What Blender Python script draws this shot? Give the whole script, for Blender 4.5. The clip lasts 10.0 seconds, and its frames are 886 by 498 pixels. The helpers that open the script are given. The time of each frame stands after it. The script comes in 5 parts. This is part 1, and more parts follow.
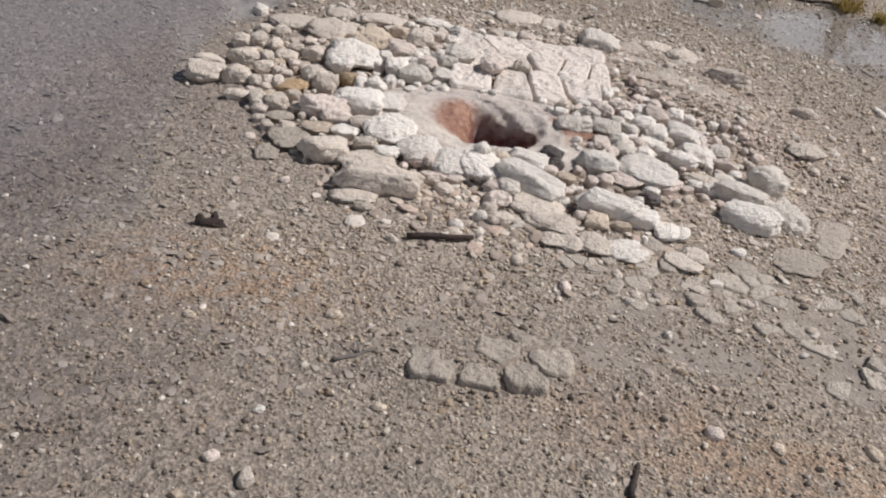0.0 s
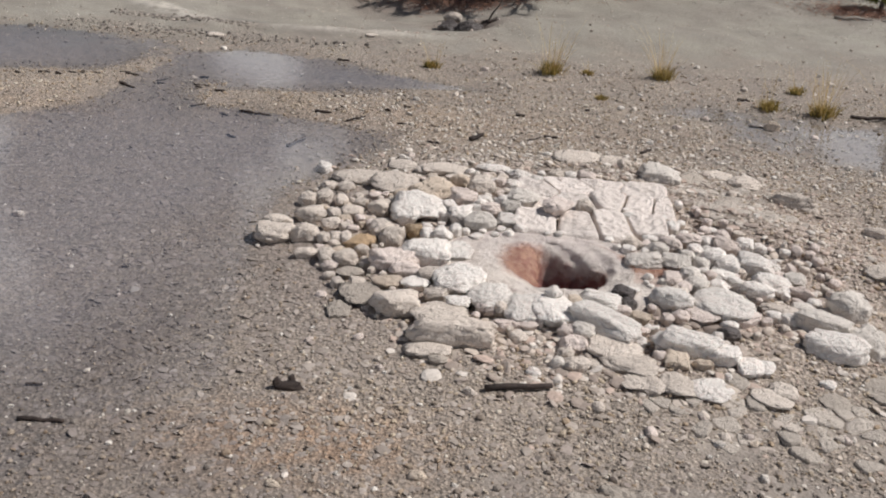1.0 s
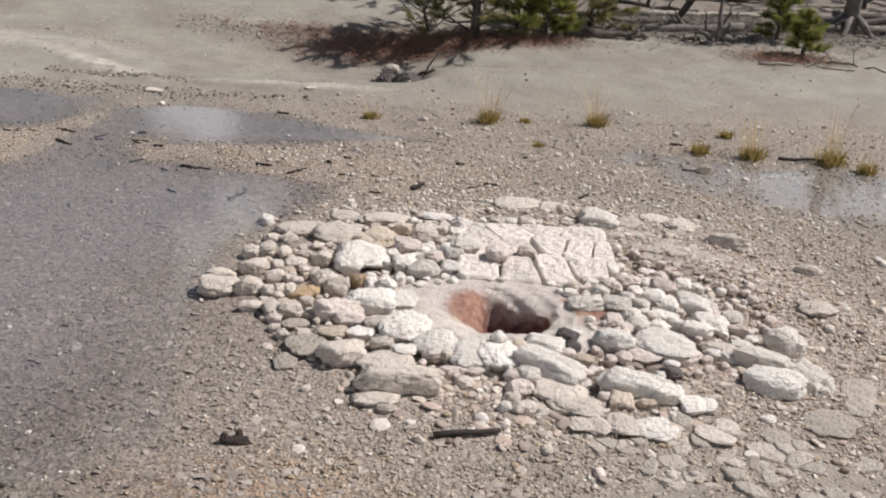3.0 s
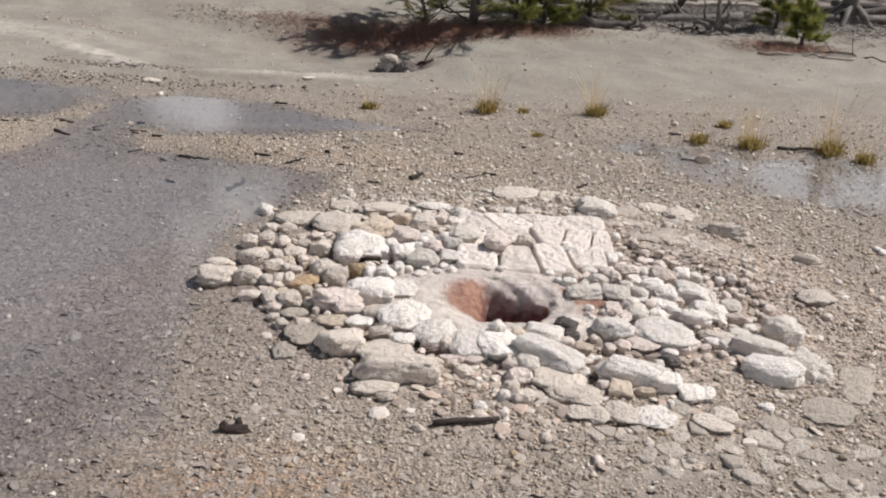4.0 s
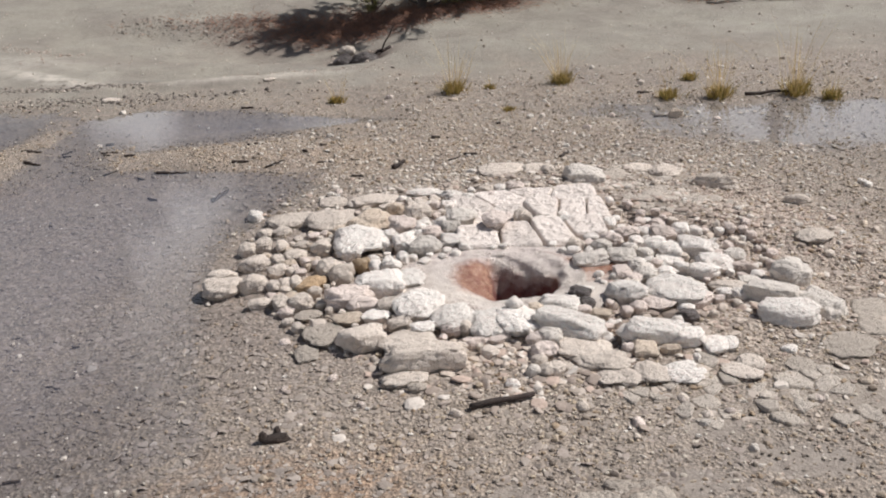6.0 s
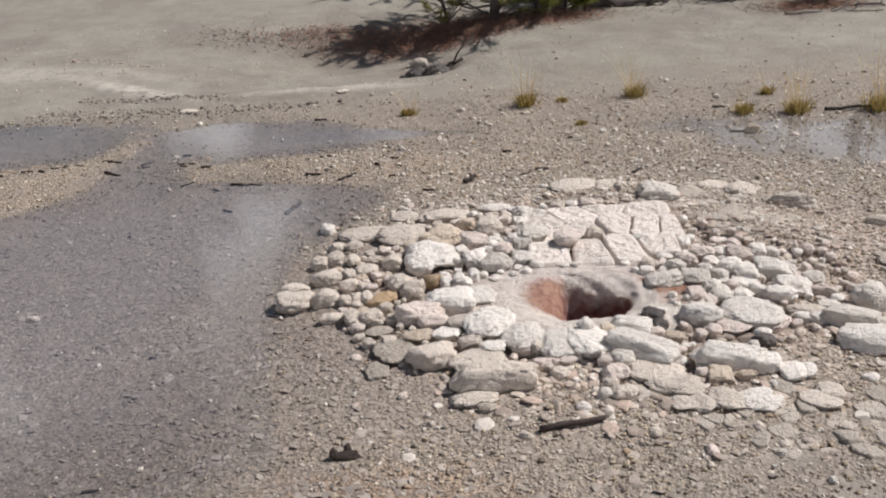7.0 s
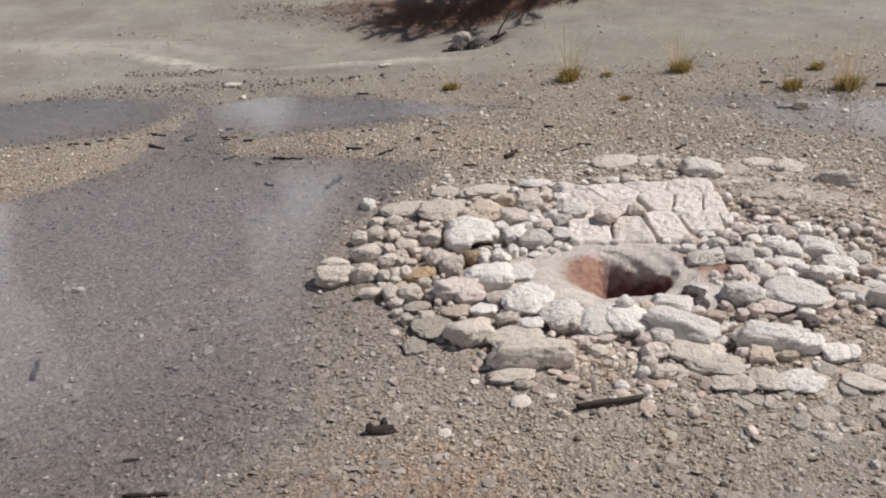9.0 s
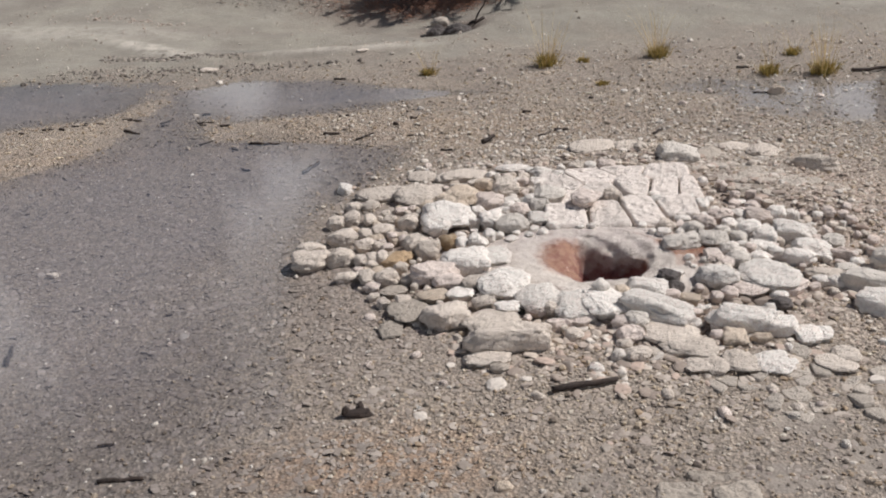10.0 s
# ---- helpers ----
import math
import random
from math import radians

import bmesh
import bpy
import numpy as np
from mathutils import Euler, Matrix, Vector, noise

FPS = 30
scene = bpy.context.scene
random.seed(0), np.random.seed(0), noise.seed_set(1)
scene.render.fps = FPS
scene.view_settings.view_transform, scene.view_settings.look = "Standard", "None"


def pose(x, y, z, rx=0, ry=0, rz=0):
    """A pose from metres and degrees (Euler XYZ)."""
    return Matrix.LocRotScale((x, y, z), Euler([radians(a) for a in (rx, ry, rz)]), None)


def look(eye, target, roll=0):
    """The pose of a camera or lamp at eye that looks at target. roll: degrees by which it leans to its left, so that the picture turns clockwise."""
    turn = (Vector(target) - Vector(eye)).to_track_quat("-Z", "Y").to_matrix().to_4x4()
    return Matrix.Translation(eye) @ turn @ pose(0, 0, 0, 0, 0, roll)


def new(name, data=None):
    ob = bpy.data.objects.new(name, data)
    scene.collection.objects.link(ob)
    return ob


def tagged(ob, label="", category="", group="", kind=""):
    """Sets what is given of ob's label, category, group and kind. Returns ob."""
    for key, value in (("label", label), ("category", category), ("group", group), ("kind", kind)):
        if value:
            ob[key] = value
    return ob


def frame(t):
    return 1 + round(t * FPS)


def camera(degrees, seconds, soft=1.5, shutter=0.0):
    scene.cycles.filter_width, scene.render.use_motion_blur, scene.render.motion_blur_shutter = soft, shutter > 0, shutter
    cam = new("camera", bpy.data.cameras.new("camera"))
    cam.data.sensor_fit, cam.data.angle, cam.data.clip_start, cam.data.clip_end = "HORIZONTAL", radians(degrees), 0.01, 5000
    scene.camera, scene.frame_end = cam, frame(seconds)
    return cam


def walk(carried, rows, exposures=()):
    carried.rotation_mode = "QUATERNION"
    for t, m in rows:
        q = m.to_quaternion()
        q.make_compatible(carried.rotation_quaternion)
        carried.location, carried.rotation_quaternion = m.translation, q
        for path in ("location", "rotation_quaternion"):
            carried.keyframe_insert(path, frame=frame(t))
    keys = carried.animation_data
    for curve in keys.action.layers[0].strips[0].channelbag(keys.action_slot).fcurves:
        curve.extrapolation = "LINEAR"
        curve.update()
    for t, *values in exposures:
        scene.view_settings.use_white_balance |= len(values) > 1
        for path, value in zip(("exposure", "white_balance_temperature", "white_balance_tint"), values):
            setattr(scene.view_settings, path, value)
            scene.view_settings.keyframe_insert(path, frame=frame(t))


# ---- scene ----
cam = camera(48.7, 10.0, soft=2.05)

GAIN = [(0, -0.29), (0.5, -0.37), (1, -0.27), (1.8, -0.10), (5, -0.07), (6.5, -0.15), (7.2, -0.20), (10, -0.28)]
PATH = [
    (0, (0.321, 0.216, 1.99), (0.366, 1.911, 0.929), 9.6),
    (0.5, (0.282, 0.26, 2.01), (0.187, 2.02, 1.065), 6.0),
    (1, (0.26, 0.268, 2.04), (0.15, 2.08, 1.2), 3.8),
    (1.5, (0.259, 0.241, 2.05), (0.253, 2.098, 1.308), 3.4),
    (2, (0.254, 0.234, 2.058), (0.24, 2.097, 1.329), 3.4),
    (3.5, (0.254, 0.228, 2.053), (0.259, 2.081, 1.301), 3.6),
    (4, (0.255, 0.224, 2.047), (0.258, 2.075, 1.288), 3.5),
    (4.5, (0.263, 0.215, 2.023), (0.257, 2.064, 1.26), 2.5),
    (5, (0.257, 0.217, 2.023), (0.246, 2.055, 1.236), 0.5),
    (5.2, (0.208, 0.225, 2.03), (0.19, 2.054, 1.222), -0.1),
    (6.3, (0.027, 0.236, 2.067), (0.131, 2.074, 1.286), -3.1),
    (6.5, (0.026, 0.235, 2.084), (0.094, 2.077, 1.308), -2.7),
    (7, (0.024, 0.259, 2.098), (-0.027, 2.104, 1.327), -3.4),
    (7.5, (0.034, 0.266, 2.093), (-0.078, 2.101, 1.304), -3.4),
    (8, (0.032, 0.271, 2.097), (-0.166, 2.101, 1.315), -4.3),
    (8.5, (0.036, 0.275, 2.102), (-0.141, 2.104, 1.311), -4.5),
    (9, (0.041, 0.273, 2.097), (-0.099, 2.094, 1.284), -3.9),
    (9.5, (0.046, 0.276, 2.093), (-0.087, 2.092, 1.266), -3.9),
    (10, (0.061, 0.269, 2.082), (-0.041, 2.081, 1.243), -3.6),
]
walk(cam, [(t, look(eye, target, roll)) for t, eye, target, roll in PATH], GAIN)

# ---- light ----
world = bpy.data.worlds.new("sky")
scene.world = world
world.use_nodes = True
wn, wl = world.node_tree.nodes, world.node_tree.links
sky = wn.new("ShaderNodeTexSky")
sky.sky_type, sky.sun_disc = "NISHITA", False
SUN = Vector((0.80, 0.21, 0.98)).normalized()
sky.sun_elevation = math.asin(SUN.z)
sky.sun_rotation = math.atan2(SUN.x, SUN.y)
sky.altitude, sky.dust_density, sky.ozone_density = 2200, 0.9, 2.0
wn["Background"].inputs["Strength"].default_value = 0.040
# bright broken cloud low over the horizon
place = wn.new("ShaderNodeTexCoord")
cloud = wn.new("ShaderNodeTexNoise")
cloud.inputs["Scale"].default_value, cloud.inputs["Detail"].default_value = 4.6, 6.0
veil = wn.new("ShaderNodeMapRange")
for k, v in ((1, 0.445), (2, 0.535), (3, 0.04), (4, 0.95)):
    veil.inputs[k].default_value = v
blend = wn.new("ShaderNodeMix")
blend.data_type = "RGBA"
blend.inputs[7].default_value = (26.0, 26.6, 28.5, 1)
up = wn.new("ShaderNodeSeparateXYZ")
low_sky = wn.new("ShaderNodeMapRange")
for k, v in ((1, 0.34), (2, 0.58), (3, 1.0), (4, 0.0)):
    low_sky.inputs[k].default_value = v
share = wn.new("ShaderNodeMath")
share.operation = "MULTIPLY"
wl.new(place.outputs["Generated"], up.inputs[0])
wl.new(up.outputs[2], low_sky.inputs[0])
wl.new(low_sky.outputs[0], share.inputs[1])
drift = wn.new("ShaderNodeMapping")
drift.inputs["Rotation"].default_value[2] = radians(7)
wl.new(place.outputs["Generated"], drift.inputs["Vector"])
wl.new(drift.outputs[0], cloud.inputs["Vector"])
wl.new(cloud.outputs["Fac"], veil.inputs[0])
wl.new(veil.outputs[0], share.inputs[0])
wl.new(share.outputs[0], blend.inputs[0])
wl.new(sky.outputs[0], blend.inputs[6])
wl.new(blend.outputs[2], wn["Background"].inputs["Color"])
lamp = bpy.data.lights.new("sun", "SUN")
lamp.energy, lamp.angle, lamp.color = 5.0, radians(0.6), (1.0, 0.96, 0.93)
sun = new("sun", lamp)
sun.matrix_world = look(SUN * 50, (0, 0, 0))


# ---- materials ----
class Nodes:
    """A node material with short calls."""

    def __init__(self, name, rough=0.9):
        self.mat = bpy.data.materials.new(name)
        self.mat.use_nodes = True
        self.tree = self.mat.node_tree
        self.bsdf = self.tree.nodes["Principled BSDF"]
        self.bsdf.inputs["Roughness"].default_value = rough
        self.co = self.add("ShaderNodeNewGeometry").outputs["Position"]

    def add(self, kind, **values):
        n = self.tree.nodes.new(kind)
        for k, v in values.items():
            self.put(n.inputs[k.replace("_", " ")], v)
        return n

    def put(self, socket, v):
        if isinstance(v, bpy.types.NodeSocket):
            self.tree.links.new(v, socket)
        else:
            socket.default_value = v

    def local(self):
        self.co = self.add("ShaderNodeTexCoord").outputs["Object"]

    def noise(self, scale, detail=6, rough=0.6):
        return self.add("ShaderNodeTexNoise", Vector=self.co, Scale=scale, Detail=detail, Roughness=rough).outputs["Fac"]

    def cells(self, scale, feature="F1"):
        n = self.add("ShaderNodeTexVoronoi", Vector=self.co, Scale=scale)
        n.feature = feature
        return n

    def ramp(self, v, a, b, lo=0.0, hi=1.0):
        n = self.add("ShaderNodeMapRange", Value=v)
        for k, w in zip(range(1, 5), (a, b, lo, hi)):
            self.put(n.inputs[k], w)
        return n.outputs[0]

    def math(self, op, a, b):
        n = self.tree.nodes.new("ShaderNodeMath")
        n.operation = op
        self.put(n.inputs[0], a), self.put(n.inputs[1], b)
        return n.outputs[0]

    def mix(self, f, a, b, mode="MIX"):
        n = self.tree.nodes.new("ShaderNodeMix")
        n.data_type, n.blend_type = "RGBA", mode
        for i, v in ((0, f), (6, a), (7, b)):
            self.put(n.inputs[i], (*v, 1) if isinstance(v, tuple) else v)
        return n.outputs[2]

    def grey(self, v):
        n = self.add("ShaderNodeCombineColor")
        for k in range(3):
            self.put(n.inputs[k], v)
        return n.outputs[0]

    def bump(self, height, strength, distance):
        n = self.add("ShaderNodeBump", Height=height, Strength=strength, Distance=distance)
        last = self.bsdf.inputs["Normal"]
        if last.is_linked:
            self.tree.links.new(last.links[0].from_socket, n.inputs["Normal"])
        self.tree.links.new(n.outputs[0], last)

    def done(self, color, rough=None):
        self.put(self.bsdf.inputs["Base Color"], (*color, 1) if isinstance(color, tuple) else color)
        if rough is not None:
            self.put(self.bsdf.inputs["Roughness"], rough)
        return self.mat

    def attribute(self, name):
        n = self.add("ShaderNodeAttribute")
        n.attribute_name = name
        return n.outputs["Fac"]


def stone_material(name, base, stain, rough=0.92, wet=0.0):
    """Weathered siliceous stone: pale crust, stains in two sizes, pits and fine grain."""
    m = Nodes(name, rough)
    m.local()
    r = m.add("ShaderNodeObjectInfo").outputs["Random"]
    shift = m.add("ShaderNodeVectorMath", Vector=m.co)
    m.put(shift.inputs[1], m.grey(m.math("MULTIPLY", r, 37.0)))
    m.co = shift.outputs[0]
    big, mid, fine = m.noise(9, 5), m.noise(34, 6), m.noise(170, 4)
    c = m.mix(m.ramp(big, 0.45, 0.72), base, stain)
    c = m.mix(m.ramp(mid, 0.52, 0.70, 0, 0.75), c, tuple(v * 0.62 for v in stain))
    c = m.mix(m.ramp(fine, 0.35, 0.65, 0.0, 1.0), c, tuple(min(v * 1.12, 0.9) for v in base), "MIX") if not wet else c
    c = m.mix(1.0, c, m.grey(m.ramp(r, 0, 1, 0.84, 1.08)), "MULTIPLY")
    warp = m.add("ShaderNodeVectorMath", Vector=m.co)
    m.put(warp.inputs[1], m.grey(m.ramp(mid, 0, 1, -0.03, 0.03)))
    split = m.add("ShaderNodeTexVoronoi", Vector=warp.outputs[0], Scale=9.0)
    split.feature = "DISTANCE_TO_EDGE"
    crack = m.math("MAXIMUM", m.ramp(split.outputs["Distance"], 0.0, 0.05), m.ramp(big, 0.33, 0.42))
    c = m.mix(m.ramp(crack, 0, 1, 0.25, 0.0), c, tuple(v * 0.45 for v in stain))
    m.bump(crack, 0.35, 0.006)
    pits = m.ramp(m.cells(55).outputs["Distance"], 0.0, 0.35)
    m.bump(mid, 1.0, 0.022)
    m.bump(fine, 0.8, 0.005)
    m.bump(pits, 0.5, 0.005)
    return m.done(c, rough)


WHITE = stone_material("white_sinter", (0.89, 0.785, 0.72), (0.78, 0.62, 0.55))
LEDGE = stone_material("ledge_sinter", (0.82, 0.725, 0.66), (0.66, 0.555, 0.49))
CREAM = stone_material("cream_sinter", (0.68, 0.595, 0.515), (0.49, 0.41, 0.345))
GREY = stone_material("grey_sinter", (0.70, 0.64, 0.575), (0.55, 0.485, 0.42))
PINK = stone_material("pinkish_sinter", (0.74, 0.635, 0.57), (0.60, 0.485, 0.42))
TAN = stone_material("tan_stone", (0.64, 0.535, 0.43), (0.50, 0.385, 0.29))
DULL = stone_material("dull_crust", (0.46, 0.40, 0.34), (0.36, 0.31, 0.26))
ORANGE = stone_material("orange_stone", (0.60, 0.43, 0.27), (0.50, 0.31, 0.16))
BROWN = stone_material("brown_stone", (0.36, 0.25, 0.14), (0.66, 0.55, 0.45))
# Wet stones by the vent; dark enough to double as shade in the gully.
WET_SHADE = stone_material("dark_wet_shade_stone", (0.11, 0.09, 0.082), (0.06, 0.048, 0.044), 0.45, 1.0)
WORDS = {WHITE: "chalky white", CREAM: "cream", GREY: "pale grey", DULL: "dull grey-brown", PINK: "pinkish", TAN: "tan", ORANGE: "orange-stained",
         BROWN: "brown-stained", WET_SHADE: "dark wet"}


def ground_material():
    m = Nodes("gravelly_ground")
    mound, sand, rust, wet = (m.attribute(k) for k in ("mound", "sand", "rust", "wet"))
    soil_shade, chalk = m.attribute("soil_shade"), m.attribute("chalk")
    broad, mid, fine = m.noise(1.3, 5), m.noise(9, 6), m.noise(90, 5)
    grit, tiny = m.cells(75), m.cells(170)
    c = m.mix(m.ramp(broad, 0.35, 0.65), (0.35, 0.292, 0.235), (0.30, 0.258, 0.22))
    c = m.mix(m.ramp(mid, 0.35, 0.7, 0, 0.7), c, (0.39, 0.318, 0.25))
    c = m.mix(m.math("MULTIPLY", rust, m.ramp(mid, 0.3, 0.6)), c, (0.40, 0.26, 0.165))
    c = m.mix(m.math("MULTIPLY", mound, m.ramp(mid, 0.25, 0.55, 0.35, 1.0)), c, (0.47, 0.385, 0.325))
    speck = m.add("ShaderNodeSeparateColor", Color=grit.outputs["Color"]).outputs[0]
    speck2 = m.add("ShaderNodeSeparateColor", Color=tiny.outputs["Color"]).outputs[1]
    gravel = m.mix(1.0, c, m.grey(m.ramp(speck, 0, 1, 0.62, 1.38)), "MULTIPLY")
    gravel = m.mix(1.0, gravel, m.grey(m.ramp(speck2, 0, 1, 0.75, 1.22)), "MULTIPLY")
    dunes = m.noise(3.2, 6)
    sc = m.mix(m.ramp(dunes, 0.35, 0.7), (0.335, 0.308, 0.255), (0.262, 0.238, 0.202))
    sc = m.mix(m.ramp(m.noise(1.1, 5), 0.46, 0.62, 0, 0.65), sc, (0.235, 0.205, 0.175))
    sc = m.mix(m.ramp(m.noise(24, 6), 0.5, 0.75, 0, 0.6), sc, (0.23, 0.20, 0.17))
    sc = m.mix(m.ramp(m.noise(0.7, 4), 0.5, 0.7, 0, 0.5), sc, (0.405, 0.378, 0.325))
    sc = m.mix(m.math("MULTIPLY", chalk, m.ramp(mid, 0.3, 0.55)), sc, (0.58, 0.53, 0.46))
    sc = m.mix(m.math("MULTIPLY", soil_shade, m.ramp(mid, 0.25, 0.6, 0.5, 1.0)), sc, (0.18, 0.135, 0.11))
    sc = m.mix(1.0, sc, m.grey(m.ramp(m.noise(140, 4, 0.75), 0.3, 0.7, 0.82, 1.18)), "MULTIPLY")
    sc = m.mix(m.ramp(m.noise(46, 3), 0.66, 0.72, 0, 0.5), sc, (0.16, 0.135, 0.115))
    c = m.mix(sand, gravel, sc)
    skin = m.ramp(m.math("ADD", m.attribute("crust"), m.ramp(mid, 0.3, 0.7, -0.3, 0.3)), 0.35, 0.6)
    c = m.mix(skin, c, m.mix(m.ramp(m.noise(16, 7), 0.35, 0.65), (0.40, 0.345, 0.29), (0.30, 0.255, 0.215)))
    damp = m.math("MULTIPLY", wet, m.ramp(mid, 0.2, 0.6, 0.6, 1.0))
    c = m.mix(damp, c, m.mix(1.0, c, (0.60, 0.60, 0.625), "MULTIPLY"))
    dry = m.math("MULTIPLY", m.math("MULTIPLY", m.ramp(sand, 0, 1, 1.0, 0.25), m.ramp(skin, 0, 1, 1.0, 0.55)), m.ramp(wet, 0, 0.8, 1.0, 0.4))
    m.bump(m.math("MULTIPLY", grit.outputs["Distance"], dry), 0.9, 0.010)
    m.bump(m.math("MULTIPLY", tiny.outputs["Distance"], dry), 0.7, 0.005)
    m.bump(fine, 0.35, 0.006)
    m.bump(m.math("MULTIPLY", m.noise(22, 7, 0.7), sand), 0.45, 0.03)
    return m.done(c, m.ramp(damp, 0, 1, 0.93, 0.45))


def island_material(name, colors, rough=0.88, wet=0.0, leafy=False):
    """Loose grit: every piece takes its own shade."""
    m = Nodes(name, rough)
    r = m.add("ShaderNodeNewGeometry").outputs["Random Per Island"]
    ramp = m.add("ShaderNodeValToRGB", Fac=r)
    ramp.color_ramp.interpolation = "CONSTANT"
    e = ramp.color_ramp.elements
    while len(e) < len(colors):
        e.new(0.5)
    for k, c in enumerate(colors):
        e[k].position, e[k].color = k / len(colors), (*c, 1)
    c = m.mix(m.ramp(m.noise(60, 4), 0.4, 0.7, 0, 0.5), ramp.outputs[0], m.mix(1.0, ramp.outputs[0], (0.6, 0.57, 0.53), "MULTIPLY"))
    m.bump(m.noise(260, 3), 0.4, 0.003)
    if wet:
        damp = m.attribute("wet")
        c = m.mix(m.math("MULTIPLY", damp, wet), c, m.mix(1.0, c, (0.60, 0.60, 0.625), "MULTIPLY"))
        rough = m.ramp(damp, 0, 1, rough, 0.42)
    if leafy:
        thin = m.add("ShaderNodeBsdfTranslucent", Color=c)
        mix = m.add("ShaderNodeMixShader", Fac=0.45)
        m.tree.links.new(m.bsdf.outputs[0], mix.inputs[1])
        m.tree.links.new(thin.outputs[0], mix.inputs[2])
        m.tree.links.new(mix.outputs[0], m.tree.nodes["Material Output"].inputs["Surface"])
    return m.done(c, rough)


def vent_material():
    """Smooth sinter lining: white crust at the rim, glistening iron-red mud further in, darker towards the bottom."""
    m = Nodes("vent_lining", 0.5)
    ragged = m.ramp(m.noise(9, 6), 0.3, 0.7, -0.3, 0.3)
    red = m.ramp(m.math("ADD", m.attribute("red"), ragged), 0.25, 0.75)
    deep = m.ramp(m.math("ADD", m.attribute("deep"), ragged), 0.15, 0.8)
    c = m.mix(m.ramp(m.noise(11, 6), 0.38, 0.66), (0.84, 0.755, 0.68), (0.62, 0.54, 0.475))
    c = m.mix(m.ramp(m.noise(5, 4), 0.45, 0.65, 0, 0.5), c, (0.66, 0.565, 0.49))
    grey = m.math("MULTIPLY", m.attribute("pale"), m.ramp(m.noise(16, 7, 0.7), 0.35, 0.62, 0.3, 1.0))
    c = m.mix(grey, c, m.mix(m.ramp(m.noise(24, 6), 0.4, 0.65), (0.78, 0.69, 0.635), (0.56, 0.465, 0.43)))
    c = m.mix(red, c, m.mix(m.ramp(m.noise(26, 5), 0.4, 0.65), (0.50, 0.29, 0.20), (0.33, 0.155, 0.115)))
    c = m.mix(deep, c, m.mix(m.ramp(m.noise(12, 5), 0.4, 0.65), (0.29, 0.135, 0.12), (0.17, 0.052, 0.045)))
    m.bump(m.noise(20, 7), 0.9, 0.025)
    m.bump(m.noise(48, 6, 0.7), 0.8, 0.012)
    m.bump(m.noise(110, 5), 1.0, 0.008)
    return m.done(c, m.ramp(m.math("MAXIMUM", red, deep), 0.2, 0.8, 0.7, 0.14))


def water_material():
    """A skin of clear, still water: it mirrors by its Fresnel and lets the bed show."""
    m = Nodes("shallow_water")
    glass = m.add("ShaderNodeBsdfTransparent", Color=(0.88, 0.91, 0.95, 1))
    # Bluish diffuse painted in for sky sheen and steam haze, stronger with depth.
    sheen_haze = m.add("ShaderNodeBsdfDiffuse", Color=(0.46, 0.49, 0.62, 1))
    depth = m.attribute("depth")
    clear = m.add("ShaderNodeMixShader", Fac=m.ramp(depth, 0.0, 0.035, 0.0, 0.10))
    m.tree.links.new(glass.outputs[0], clear.inputs[1])
    m.tree.links.new(sheen_haze.outputs[0], clear.inputs[2])
    bump = m.add("ShaderNodeBump", Height=m.noise(16, 3), Strength=0.05, Distance=0.01)
    gloss = m.add("ShaderNodeBsdfGlossy", Roughness=0.03, Normal=bump.outputs[0])
    f = m.add("ShaderNodeFresnel", IOR=1.5)
    mix = m.add("ShaderNodeMixShader", Fac=m.math("MULTIPLY", f.outputs[0], m.ramp(depth, 0.0, 0.009)))
    m.tree.links.new(clear.outputs[0], mix.inputs[1])
    m.tree.links.new(gloss.outputs[0], mix.inputs[2])
    m.tree.links.new(mix.outputs[0], m.tree.nodes["Material Output"].inputs["Surface"])
    return m.mat


def wood_material(name, a, b, stretch=9):
    m = Nodes(name, 0.85)
    m.local()
    c = m.mix(m.ramp(m.noise(stretch, 6), 0.35, 0.65), a, b)
    c = m.mix(m.ramp(m.noise(60, 4), 0.5, 0.7, 0, 0.6), c, tuple(v * 0.5 for v in a))
    m.bump(m.noise(45, 6), 0.8, 0.01)
    return m.done(c)


GROUND, VENTSKIN, WATER = ground_material(), vent_material(), water_material()
GRIT = island_material("gravel", ((0.46, 0.37, 0.275), (0.35, 0.30, 0.245), (0.57, 0.465, 0.345), (0.26, 0.21, 0.165), (0.45, 0.34, 0.235),
                                  (0.74, 0.66, 0.55), (0.40, 0.335, 0.275), (0.54, 0.44, 0.33)), wet=1.0)
CHIPS = island_material("sinter_chips", ((0.62, 0.53, 0.45), (0.46, 0.385, 0.33), (0.72, 0.65, 0.58), (0.36, 0.295, 0.25), (0.55, 0.43, 0.36)))
WASH = island_material("washed_bits", ((0.32, 0.28, 0.24), (0.21, 0.18, 0.16), (0.44, 0.39, 0.34), (0.14, 0.12, 0.105), (0.37, 0.32, 0.27)))
WHITECHIPS = island_material("white_chips", ((0.80, 0.74, 0.67), (0.70, 0.63, 0.56), (0.62, 0.54, 0.46)))
SHEETBED = island_material("wet_flat_pebbles", ((0.42, 0.355, 0.30), (0.38, 0.325, 0.275), (0.46, 0.395, 0.34), (0.35, 0.295, 0.25), (0.43, 0.36, 0.31), (0.54, 0.465, 0.40)), 0.75, 1.0)
CRUST = stone_material("cracked_crust", (0.54, 0.475, 0.41), (0.42, 0.36, 0.305))
DEADWOOD = wood_material("weathered_grey_wood", (0.20, 0.175, 0.155), (0.10, 0.085, 0.078))
DARKWOOD = wood_material("dark_wet_wood", (0.032, 0.023, 0.020), (0.07, 0.048, 0.038))
